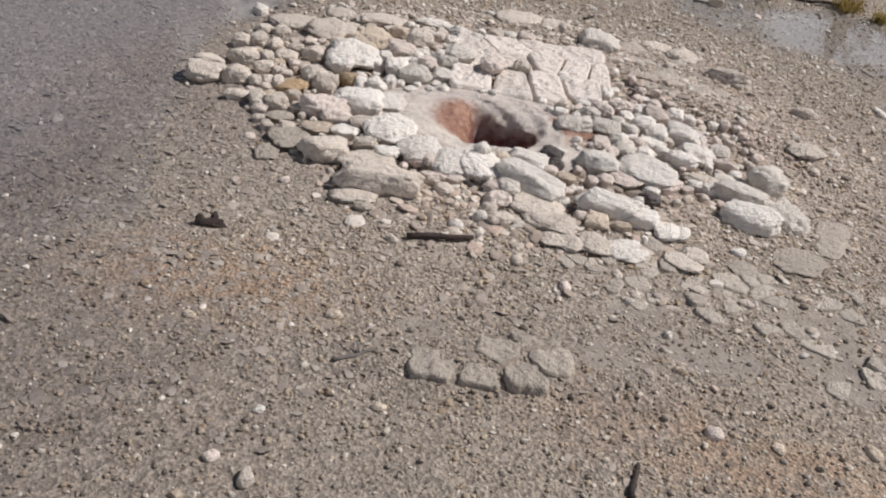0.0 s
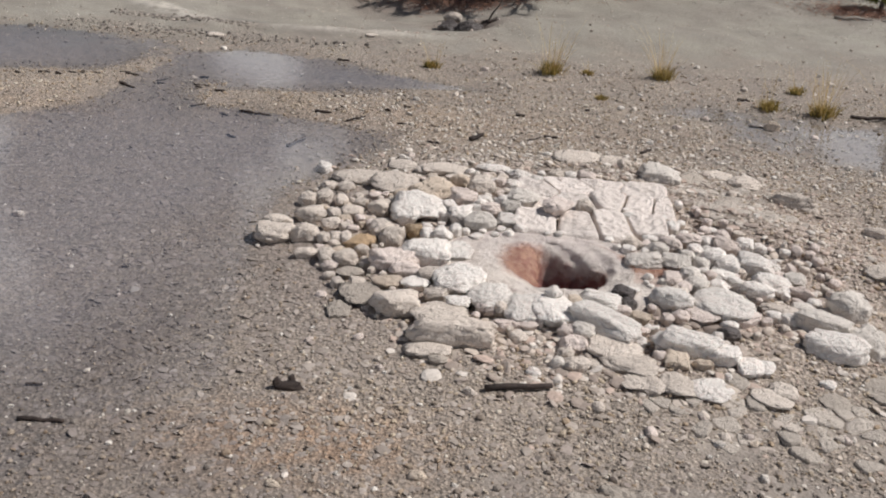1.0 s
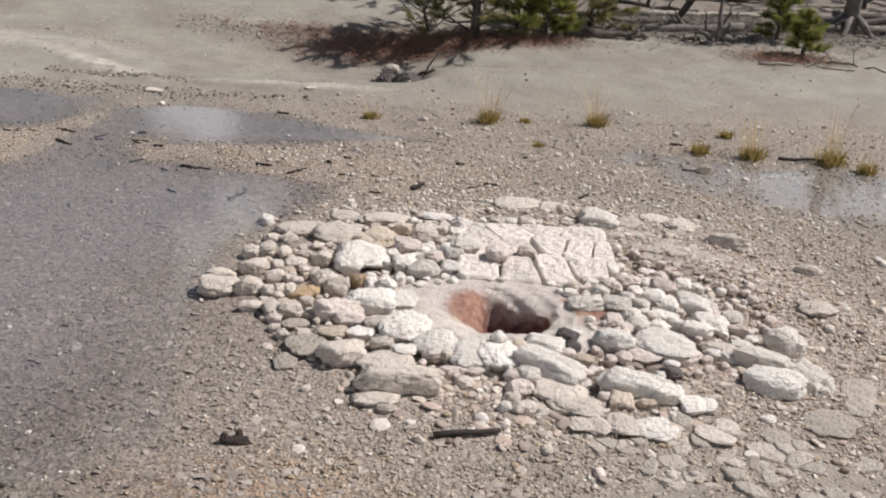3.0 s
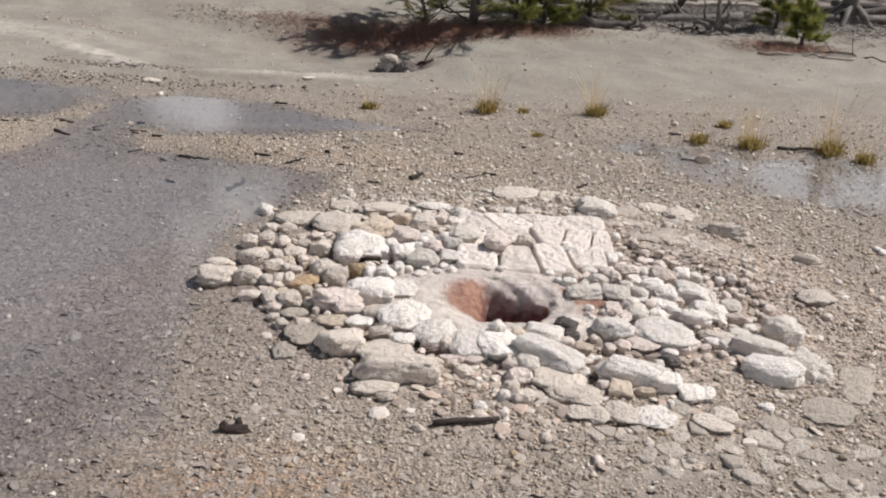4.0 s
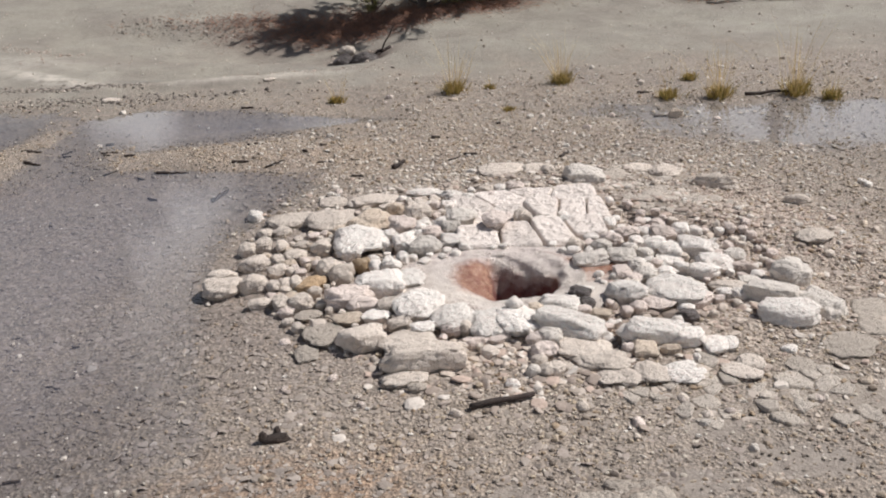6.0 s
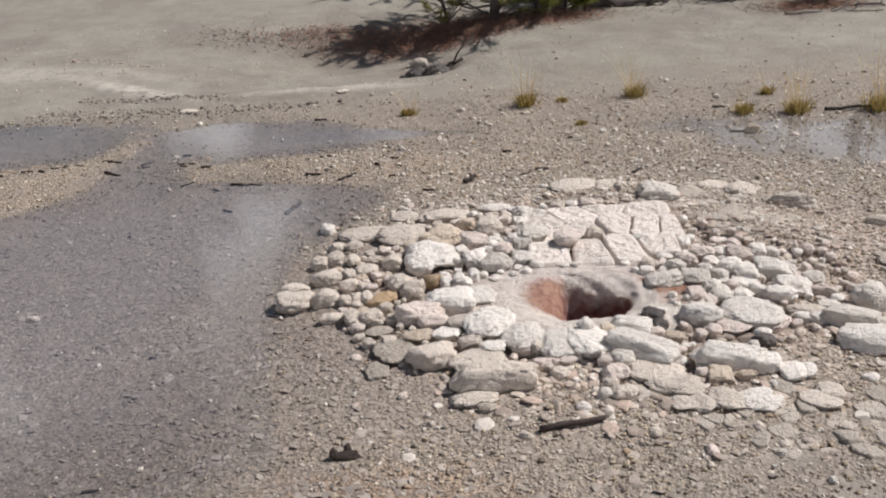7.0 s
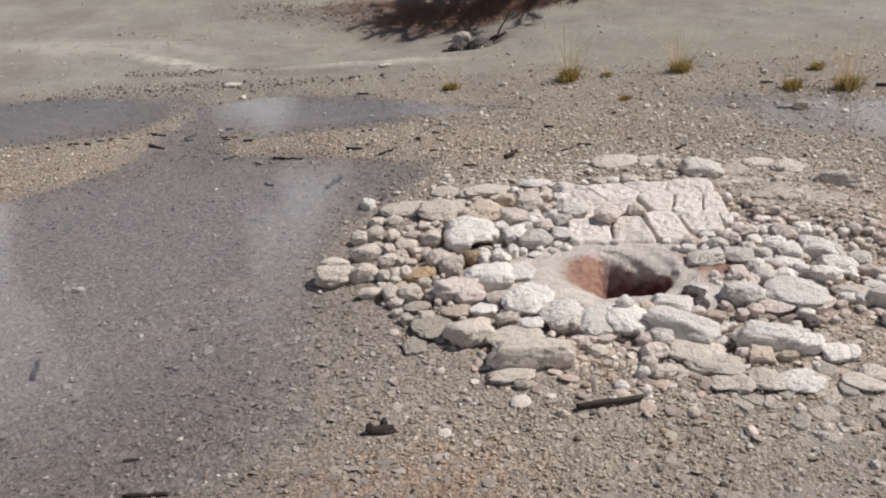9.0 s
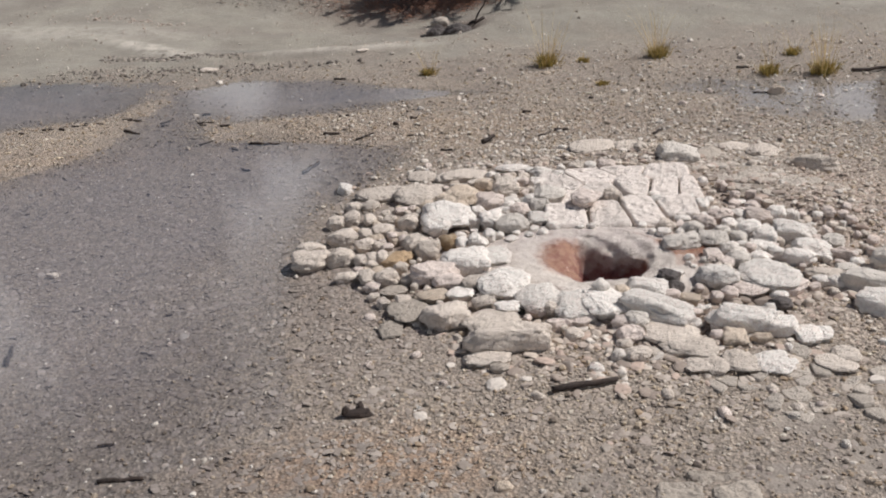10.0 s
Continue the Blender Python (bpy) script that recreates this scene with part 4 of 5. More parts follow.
# ---- low broken ledge nearer the viewer ----
shelf = thing("broken_ledge", 0.75, 2.72, float(stand(0.75, 2.72)), "dull grey-brown sinter ledge broken by deep cracks, half buried in gravel", "ledge")
PIECES = ((0.428, 2.672, 0.014), (0.565, 2.639, 0.025), (0.701, 2.680, 0.022), (0.636, 2.764, 0.017), (0.782, 2.758, 0.025), (0.750, 2.863, 0.014))
for k, (px, py, thick) in enumerate(PIECES):
    slab(px, py, [q[:2] for q in PIECES if q[:2] != (px, py)], (px - 0.10, max(py - 0.08, 2.594), px + 0.10, min(py + 0.07, 2.900)), thick, shelf, 740 + k, DULL, 0.03)


# ---- small stones and gravel ----
rng = np.random.default_rng(21)
placed = len(STONES)
for _ in range(9000):
    if len(STONES) - placed >= 210:
        break
    px, py = rng.uniform(-0.75, 1.9), rng.uniform(3.75, 5.85)
    far = ((px - 0.55) / (1.25 if px < 0.55 else 1.35)) ** 2 + ((py - 4.75) / 1.0) ** 2
    w = float(rng.uniform(0.03, 0.08))
    if far > 1 or (px > 1.1 and py > 4.9 and far > 0.6) or not clear_of(np.array([px]), np.array([py]), 0.36 * w)[0]:
        continue
    kind = WHITE if far < 0.35 else [WHITE, PINK, CREAM, PINK][int(rng.integers(0, 4))] if px > 0 else [CREAM, CREAM, TAN, PINK][int(rng.integers(0, 4))]
    ob = stone(px, py, w, w * rng.uniform(0.7, 1.0), w * rng.uniform(0.2, 0.42), rng.uniform(0, 180), kind)
    ob.name = "small_stone"
    tagged(ob, f"small {WORDS[kind]} sinter stone wedged among larger ones", "stone", "small stones of the mound")
n = 5200
x, y = rng.normal(0.55, 0.7, n), rng.normal(4.65, 0.6, n)
keep = clear_of(x, y, 0.012) & (rng.random(n) > 0.75 * blob(x, y, 1.02, 4.30, 0.3, 0.35)) & (((x - 0.55) / np.where(x < 0.5, 1.2, 1.5)) ** 2 + ((y - 4.7) / 1.1) ** 2 < 1)
x, y = x[keep], y[keep]
size = rng.lognormal(math.log(0.027), 0.5, len(x)).clip(0.01, 0.08)
strewn("rubble", x, y, size, CHIPS, "broken whitish sinter rubble between the stones", "rubble", 4, levels=2, squash=(0.2, 0.5))

g = np.random.default_rng(36)
x, y = g.normal(0.55, 0.55, 900), g.normal(5.72, 0.2, 900)
keep = clear_of(x, y)
strewn("rubble", x[keep], y[keep], g.lognormal(math.log(0.026), 0.45, keep.sum()).clip(0.01, 0.07), CHIPS, "pale broken rubble along the mound's back foot", "rubble", 14, levels=2, squash=(0.25, 0.5))
g = np.random.default_rng(35)
x, y = g.normal(0.55, 0.35, 420), g.normal(3.68, 0.16, 420)
keep = clear_of(x, y)
strewn("shards", x[keep], y[keep], g.lognormal(math.log(0.036), 0.4, keep.sum()).clip(0.015, 0.08), CHIPS, "thin broken sinter shards in front of the mound", "shards", 11, levels=2, squash=(0.14, 0.28))

# single small stones that stand out on the gravel
small = []
kinds = [WHITE, CREAM, TAN, PINK, GREY, CREAM]
for k in range(6):
    r = np.random.default_rng(60 + k)
    v, f = boulder(r, 2, 3.0, 7, 0.06)
    v = v * 0.05
    me = bpy.data.meshes.new("pebble")
    me.from_pydata(v, [], f)
    me.materials.append(kinds[k])
    me.polygons.foreach_set("use_smooth", np.full(len(f), True))
    small.append(me)
count = 0
while count < 260:
    px, py = rng.uniform(-2.6, 3.0), rng.uniform(2.0, 8.3)
    ring = ((px - 0.7) / 1.9) ** 2 + ((py - 4.7) / 1.6) ** 2
    if rng.random() > (1.0 if ring < 1 else 0.30) or not clear_of(np.array([px]), np.array([py]), 0.03)[0]:
        continue
    if px < -0.5 and rng.random() < 0.85:
        continue
    w = float(0.022 + 0.05 * rng.random() ** 2)
    k = int(rng.integers(0, 6))
    ob = new("pebble", small[k])
    ob.matrix_world = pose(px, py, float(height(px, py)) + 0.12 * w, 0, 0, rng.uniform(0, 360)) @ Matrix.Diagonal((20 * w, 20 * w * rng.uniform(0.6, 1), 20 * w * rng.uniform(0.4, 0.7), 1))
    tagged(ob, f"small {WORDS[kinds[k]]} pebble lying on the gravel", "pebble", "loose pebbles")
    count += 1

# gravel, finest and densest near the viewer
def spread(n, seed, near=1.7, far=8.7, gather=1.0):
    r = np.random.default_rng(seed)
    y = near + (far - near) * r.random(n) ** gather
    x = (r.random(n) - 0.5) * 2 * (0.62 * y + 0.35) + 0.1
    return x, y, r


def pan(x, y):
    return blob(x, y, -1.7, 4.3, 1.9, 1.9)


def patchy(x, y):
    v = 0.5 + 0.5 * wander(x, y, 0.8, 9) + 0.3 * wander(x, y, 0.25, 10)
    return v


x, y, r = spread(76000, 31, gather=0.85)
dry = height(x, y) > LEVEL - 0.03 * r.random(len(x)) - 0.008
keep = clear_of(x, y) & (np.hypot((x - 0.5) / 1.15, (y - 4.75) / 0.9) > 0.8) & (r.random(len(x)) < (0.45 + 0.55 * patchy(x, y)) * (1 - 0.5 * crusted(x, y)) * (1 - 0.92 * pan(x, y)) * (1 - 0.75 * smooth(7.3, 8.3, y))) & dry
x, y = x[keep], y[keep]
size = r.lognormal(math.log(0.0115), 0.38, len(x)).clip(0.005, 0.036) * (0.86 + 0.035 * y)
strewn("gravel", x, y, size, GRIT, "tan and grey volcanic gravel strewn over the flat", "gravel", 5)

g = np.random.default_rng(32)
x, y = g.uniform(0.0, 4.6, 900), g.uniform(6.0, 9.0, 900)
strewn("white_chips", x, y, g.lognormal(math.log(0.017), 0.45, 900).clip(0.008, 0.05), WHITECHIPS, "small white sinter chips scattered on damp gravel", "stones", 9, levels=2)
# White chips, most of them tiny pieces that stand in for wet glints.
x, y = g.uniform(-2.6, 2.4, 2600), 1.7 + 5.1 * g.random(2600) ** 1.4
keep = clear_of(x, y)
strewn("white_chips", x[keep], y[keep], g.lognormal(math.log(0.0075), 0.5, keep.sum()).clip(0.004, 0.03), WHITECHIPS, "small white sinter chips and painted wet glints scattered on gravel", "stones", 10)

x, y = g.normal(1.75, 0.5, 5600), g.normal(4.8, 0.8, 5600)
keep = clear_of(x, y) & (((x - 0.5) / 1.3) ** 2 + ((y - 4.75) / 1.1) ** 2 > 0.8)
strewn("white_chips", x[keep], y[keep], g.lognormal(math.log(0.015), 0.45, keep.sum()).clip(0.007, 0.05), CHIPS, "small pale sinter chips scattered on tan gravel", "stones", 12, levels=2, squash=(0.2, 0.45))

x, y = g.uniform(-1.1, 2.8, 5200), g.normal(6.3, 0.5, 5200)
keep = clear_of(x, y) & (height(x, y) > LEVEL) & (g.random(5200) < 0.35 + 0.65 * patchy(x, y)) & (((x - 0.5) / 1.2) ** 2 + ((y - 4.75) / 1.0) ** 2 > 1)
strewn("pale_gravel", x[keep], y[keep], g.lognormal(math.log(0.014), 0.45, keep.sum()).clip(0.007, 0.05), WHITECHIPS, "pale sinter gravel scattered behind the mound", "gravel", 13)

# ---- flat pebbles packed in the runoff, cracked crust ----
rg = np.random.default_rng(77)
x, y = rg.uniform(-3.6, 1.5, 66000), rg.uniform(2.2, 6.6, 66000)
near = np.maximum(np.maximum(blob(x, y, -0.75, 3.75, 1.7, 1.4, 10), 1.1 * pan(x, y)), blob(x, y, 0.4, 3.25, 1.0, 0.5))
keep = clear_of(x, y) & (((x - 0.5) / 1.25) ** 2 + ((y - 4.75) / 0.95) ** 2 > 0.9) & (rg.random(len(x)) < near * 0.8)
x, y = x[keep], y[keep]
size = rg.lognormal(math.log(0.0175), 0.45, len(x)).clip(0.006, 0.055)
strewn("flat_pebbles", x, y, size, SHEETBED, "flat wet pebbles packed in the runoff", "pebbles", 8, squash=(0.06, 0.14), sink=0.15)


def broken(cx, cy, rg):
    u = max(float(blob(np.array(cx), np.array(cy), 1.28, 3.42, 0.55, 0.20, -8)), 0.45 * float(blob(np.array(cx), np.array(cy), 1.9, 3.2, 0.45, 0.35)),
            float(blob(np.array(cx), np.array(cy), 1.55, 5.55, 0.45, 0.3, -20)))
    return rg.random() < u * 0.75 and clear_of(np.array([cx]), np.array([cy]), 0.0)[0]


crust = thing("cracked_crust", 1.3, 3.3, 0.0, "pale cracked sinter crust broken into flat plates beside the mound", "crust")
for c, p in plates(0.4, 2.6, 2.6, 6.0, 0.075, broken, 80):
    v, f = plate_solid(c, p, rg.uniform(0.002, 0.012), 0.01, rg, local=True)
    ob = mesh_object("plate", v, f, CRUST, crust)
    ob.location = (c[0] - 1.3, c[1] - 3.3, float(height(*c)))

# ---- sticks and bark ----
def stick(name, x0, y0, x1, y1, r, material, label, seed, up=0.0, branch=False):
    g = np.random.default_rng(seed)
    z0, z1 = float(height(x0, y0)) + r * 0.7, float(height(x1, y1)) + r * 0.7 + up
    length = math.hypot(x1 - x0, y1 - y0)
    ob = thing(name, x0, y0, z0, label, "stick")
    line = crooked((0, 0, 0), (x1 - x0, y1 - y0, z1 - z0), 7, length * 0.02, g)
    stem = mesh_object("stem", *tube(line, [r * (1 - 0.06 * k) for k in range(7)], 7, g), material, ob)
    if branch:
        p = line[4]
        q = p + Vector((-(y1 - y0), x1 - x0, 0.1)) * 0.25
        mesh_object("twig", *tube([p, (p + q) / 2, q], [r * 0.5, r * 0.4, r * 0.2], 6, g), material, stem)
    return ob


stick("stick", 0.262, 3.39, 0.515, 3.44, 0.0145, DARKWOOD, "dark wet stick lying on the gravel", 1, 0.01)
stick("twig", 1.02, 2.23, 1.055, 2.37, 0.011, DARKWOOD, "short dark twig standing out of gravel", 2)
stick("twig", 0.10, 2.63, 0.22, 2.69, 0.008, DEADWOOD, "thin grey forked twig on gravel", 3, 0.0, True)
stick("twig", -1.12, 6.06, -1.04, 6.22, 0.014, DARKWOOD, "dark stubby twig at the water's edge", 4, 0.01)
stick("twig", -1.58, 6.64, -1.37, 6.61, 0.011, DARKWOOD, "thin dark twig on the gravel bar", 5)
stick("twig", -1.34, 2.97, -1.18, 2.98, 0.010, DARKWOOD, "dark twig lying in shallow runoff", 6)
stick("twig", -1.42, 3.19, -1.36, 3.20, 0.008, DARKWOOD, "short dark twig lying in shallow runoff", 7)
stick("twig", -2.05, 3.82, -2.10, 3.99, 0.012, DARKWOOD, "dark twig lying in shallow runoff", 8)
stick("stick", 2.84, 7.69, 3.22, 7.71, 0.016, DARKWOOD, "dark stick lying beside a grass tuft", 9)
stick("twig", 0.02, 6.37, 0.10, 6.44, 0.018, DARKWOOD, "stubby dark twig on the gravel", 10, 0.02, True)
g = np.random.default_rng(90)
for k in range(34):
    px, py = (g.normal(-2.7, 0.45), g.normal(7.1, 0.12)) if k < 12 else (g.uniform(-4.2, 0.6), g.uniform(6.45, 7.6))
    if k > 22:
        px, py = g.uniform(-2.5, 2.8), g.uniform(6.0, 8.3)
    a, length = g.normal(0, 0.35), g.uniform(0.03, 0.14)
    stick("twig", px, py, px + length * math.cos(a), py + length * math.sin(a), g.uniform(0.006, 0.013), DARKWOOD, "small dark twig stranded on the gravel", 100 + k)

bark = thing("bark_piece", -0.46, 3.31, float(height(-0.46, 3.31)), "dark wet chunk of bark lying in the runoff", "bark")
for k, (dx, dy, w, d, h) in enumerate(((0, 0, 0.125, 0.042, 0.036), (0.0, 0.03, 0.036, 0.03, 0.055), (-0.05, 0.005, 0.04, 0.035, 0.045))):
    v, f = boulder(np.random.default_rng(200 + k), 3, 3.5, 8, 0.08)
    ob = mesh_object("chunk", v * (w, d, h), f, DARKWOOD, bark)
    ob.location = (dx, dy, h * 0.35)

# ---- grass tufts ----
def tuft(x, y, tall, stalks, label, seed):
    g = np.random.default_rng(seed)
    ob = thing("grass_tuft", x, y, float(height(x, y)), label, "grass tuft", "tufts on the flat")
    for name, n, low, high, lean, w, material in (("blade_clump", 360, 0.35, 1.0, 0.6, 0.0032, BLADES), ("seed_stalk", stalks * 3, 1.8, 4.2, 0.42, 0.0018, STRAW)):
        pieces = []
        for _ in range(n):
            a, r = g.uniform(0, 6.28), abs(g.normal(0, 0.36)) * tall
            base = Vector((r * math.cos(a), r * math.sin(a), -0.01))
            h, b = tall * g.uniform(low, high), a + g.normal(0, 0.6)
            out = h * abs(g.normal(0, lean))
            tip = base + Vector((out * math.cos(b), out * math.sin(b), h))
            mid = base.lerp(tip, 0.55) + Vector((0, 0, h * 0.12))
            side = Vector((-math.sin(b + g.normal(0, 1)), math.cos(b), 0)) * w
            pieces.append(([base - side, base + side, mid + side * 0.8, mid - side * 0.8, tip], [(0, 1, 2, 3), (3, 2, 4)]))
        if n:
            mesh_object(name, *joined(pieces), material, ob, "pale dry seed stalks" if name == "seed_stalk" else "")
    return ob


OLIVETUFT = "olive-green bunchgrass tuft with pale dry seed stalks"
tuft(-0.42, 8.20, 0.075, 3, "tiny yellowish grass tuft on gravel", 1)
tuft(0.57, 8.34, 0.125, 14, OLIVETUFT, 2)
tuft(1.50, 8.44, 0.125, 14, OLIVETUFT, 3)
tuft(2.24, 7.75, 0.10, 3, "small olive grass tuft on damp gravel", 4)
tuft(2.58, 8.31, 0.075, 2, "tiny olive grass tuft on damp gravel", 5)
tuft(2.63, 7.70, 0.125, 16, OLIVETUFT, 6)
tuft(3.24, 7.66, 0.15, 14, OLIVETUFT, 7)
tuft(3.46, 7.50, 0.095, 6, "small olive grass tuft on damp gravel", 8)
tuft(0.95, 7.66, 0.045, 0, "tiny sparse grass tuft on gravel", 9)
tuft(0.88, 8.39, 0.05, 2, "tiny yellowish grass tuft on gravel", 10)


# ---- the slope behind: shrubs, logs, litter ----
def needle_clump(p, way, length, n, g, width=0.004):
    """A brush of needles round the end of a twig."""
    out = []
    way = way.normalized()
    a = way.orthogonal().normalized()
    b = way.cross(a)
    for _ in range(n):
        t = g.uniform(-0.06, 0.05)
        s, lean = g.uniform(0, 6.28), g.uniform(0.4, 1.2)
        d = (way + (a * math.cos(s) + b * math.sin(s)) * lean).normalized() * length * g.uniform(0.7, 1.2)
        side = d.cross(Vector(g.normal(size=3))).normalized() * width
        q = p + way * t
        out.append(([q - side, q + side, q + d], [(0, 1, 2)]))
    return out


def pine(x, y, tall, limbs, spread_, bare, material, label, seed, trunk_r=0.05, low=0.1, clumps=9, double=1.0):
    """A young pine: tapered trunk, drooping limbs, brushes of needles, with gaps."""
    g = np.random.default_rng(seed)
    ob = thing("pine_shrub", x, y, float(height(x, y)) - 0.03, label, "shrub")
    line = crooked((0, 0, 0), (g.normal(0, 0.05) * tall, g.normal(0, 0.05) * tall, tall), 9, 0.03, g)
    mesh_object("trunk", *tube(line, [trunk_r * (1.15 - 0.115 * k) for k in range(9)], 9, g), BARK, ob)
    wood, green = [], []
    for k in range(limbs):
        u = low + (0.97 - low) * k / limbs
        p = line[min(int(u * 8), 7)].lerp(line[min(int(u * 8) + 1, 8)], u * 8 % 1)
        a = k * 2.4 + g.normal(0, 0.3)
        reach = spread_ * (1.05 - 0.75 * u) * g.uniform(0.65, 1.15)
        tip = p + Vector((math.cos(a), math.sin(a), g.uniform(0.0, 0.9))) * reach
        limb = crooked(p, tip, 6, reach * 0.035, g)
        wood.append(tube(limb, [trunk_r * 0.32 * (1 - 0.14 * j) * (1.1 - 0.6 * u) for j in range(6)], 5, g))
        for c in range(clumps):
            j = g.uniform(1.2, 4.99)
            q = limb[int(j)].lerp(limb[int(j) + 1], j % 1)
            way = Vector((math.cos(a + g.normal(0, 0.8)), math.sin(a + g.normal(0, 0.8)), g.uniform(0.05, 0.8)))
            e = q + way * reach * g.uniform(0.10, 0.26)
            wood.append(tube([q, e], [0.006, 0.003], 4))
            if g.random() > bare:
                for m in (0.5, 0.75, 1.0):
                    green.extend(needle_clump(q.lerp(e, m), way, 0.085, int(20 * double), g, 0.005))
    limbs_mesh = mesh_object("branchwork", *joined(wood), BARK, ob)
    if green:
        tagged(mesh_object("foliage", *joined(green), material, limbs_mesh, flat=True), "dense green needle brushes")
    return ob


pine(0.46, 11.75, 2.1, 46, 0.85, 0.66, OLIVE, "scraggly half-dead pine with bare dark lower branches", 1, 0.05, 0.02, 9)
pine(0.95, 11.95, 1.3, 34, 0.55, 0.10, NEEDLES, "bushy bright green young pine", 2, 0.022, 0.03, 12)
pine(1.30, 12.05, 1.0, 30, 0.42, 0.12, NEEDLES, "bushy bright green young pine", 3, 0.02, 0.03, 12)
pine(-0.10, 12.0, 1.2, 40, 0.65, 0.62, OLIVE, "sparse olive pine with bare twigs", 4, 0.022, 0.03, 10)
pine(1.95, 12.9, 1.3, 40, 0.75, 0.10, OLIVE, "olive-green spreading pine shrub", 5, 0.025, 0.01, 13)
pine(4.27, 12.75, 0.9, 30, 0.30, 0.25, NEEDLES, "small dense green pine", 6, 0.022, 0.03, 9)
pine(4.38, 11.98, 0.52, 16, 0.25, 0.35, NEEDLES, "small open green pine with dead lower twigs", 7, 0.022, 0.15)
pine(0.4, 14.4, 2.2, 30, 1.1, 0.3, OLIVE, "olive pine standing on the slope", 8, 0.06, 0.05)
pine(3.9, 16.5, 2.6, 30, 1.2, 0.3, OLIVE, "olive pine standing on the slope", 9, 0.06, 0.05)

# dead standing trunk with spreading roots
g = np.random.default_rng(300)
snag = thing("dead_tree", 5.50, 13.65, float(height(5.5, 13.65)) - 0.05, "grey weathered dead tree trunk with spreading roots", "dead tree")
mesh_object("trunk", *tube(crooked((0, 0, 0), (0.12, 0.1, 3.2), 10, 0.03, g), [0.15, 0.11, 0.10, 0.095, 0.09, 0.085, 0.08, 0.075, 0.07, 0.06], 12, g), DEADWOOD, snag)
for a in (0.2, 1.1, 2.4, 3.3, 4.2, 5.4):
    d = Vector((math.cos(a), math.sin(a), 0))
    mesh_object("root", *tube([d * 0.08 + Vector((0, 0, 0.26)), d * 0.25 + Vector((0, 0, 0.12)), d * 0.36 + Vector((0, 0, 0.03)), d * 0.5 + Vector((0, 0, -0.03))],
                              [0.05, 0.045, 0.035, 0.02], 7, g), DEADWOOD, snag)


def log(x0, y0, x1, y1, r, material, label, seed, stubs=3, rise=0.0):
    g = np.random.default_rng(seed)
    z0, z1 = float(height(x0, y0)) + r * 0.75, float(height(x1, y1)) + r * 0.75 + rise
    ob = thing("fallen_log", x0, y0, z0, label, "log")
    line = crooked((0, 0, 0), (x1 - x0, y1 - y0, z1 - z0), 10, 0.025, g)
    stem = mesh_object("stem", *tube(line, [r * (1 - 0.055 * k) for k in range(10)], 9, g), material, ob)
    for k in range(stubs):
        p = line[int(g.integers(2, 8))]
        q = p + Vector((g.normal(0, 0.12), g.normal(0, 0.10), g.uniform(0.05, 0.28)))
        mesh_object("branch_stub", *tube(crooked(p, q, 4, 0.01, g), [r * 0.35, r * 0.3, r * 0.2, r * 0.1], 6, g), material, stem)
    return ob


log(1.55, 12.2, 2.45, 12.33, 0.06, BARK, "dark fallen log beside the shrubs", 1)
log(2.4, 13.75, 4.45, 14.15, 0.055, PALEWOOD, "long bleached fallen log on the slope", 2)
log(3.95, 13.2, 2.55, 12.75, 0.07, DEADWOOD, "grey fallen trunk with broken roots", 3, 4)
log(3.35, 12.25, 2.9, 12.6, 0.035, DEADWOOD, "grey dead branch lying on litter", 4)
log(4.75, 13.45, 6.9, 13.75, 0.075, DEADWOOD, "dark grey fallen trunk by the dead tree", 5, 4)
log(4.9, 14.1, 7.4, 14.5, 0.06, BARK, "dark fallen trunk on the slope", 6)
log(1.9, 14.9, 3.6, 14.2, 0.05, BARK, "dark fallen branch on the slope", 7)
log(3.72, 11.48, 4.75, 11.30, 0.018, PALEWOOD, "thin bleached branch lying on sand", 8, 2)
log(4.3, 11.75, 5.2, 11.35, 0.014, BARK, "thin dark branch lying on sand", 9, 2)
log(3.2, 13.6, 3.5, 13.0, 0.05, BARK, "leaning dark dead stem", 10, 2, 0.9)
log(2.9, 14.3, 3.0, 14.1, 0.03, BARK, "thin dark dead sapling", 11, 2, 1.1)

log(4.6, 13.9, 6.4, 13.35, 0.05, BARK, "dark fallen branch by the dead tree", 13, 5)
log(5.6, 14.6, 8.2, 14.0, 0.07, BARK, "dark fallen trunk on the slope", 14, 4)
log(2.6, 13.2, 3.7, 12.85, 0.045, BARK, "dark fallen branch among litter", 15, 4)
log(3.0, 15.2, 5.2, 15.6, 0.08, BARK, "dark fallen trunk on the slope", 16, 4)
log(1.2, 13.6, 2.6, 13.2, 0.045, BARK, "dark fallen branch behind the shrubs", 17, 4)
for px, py, sz in ((1.6, 16.0, 20), (2.9, 17.2, 21), (4.9, 16.2, 22), (6.4, 15.6, 23), (7.4, 16.6, 24), (-0.3, 15.4, 25)):
    pine(px, py, 2.4, 24, 1.0, 0.35, OLIVE, "dull olive pine standing on the slope", sz, 0.055, 0.03, 8)

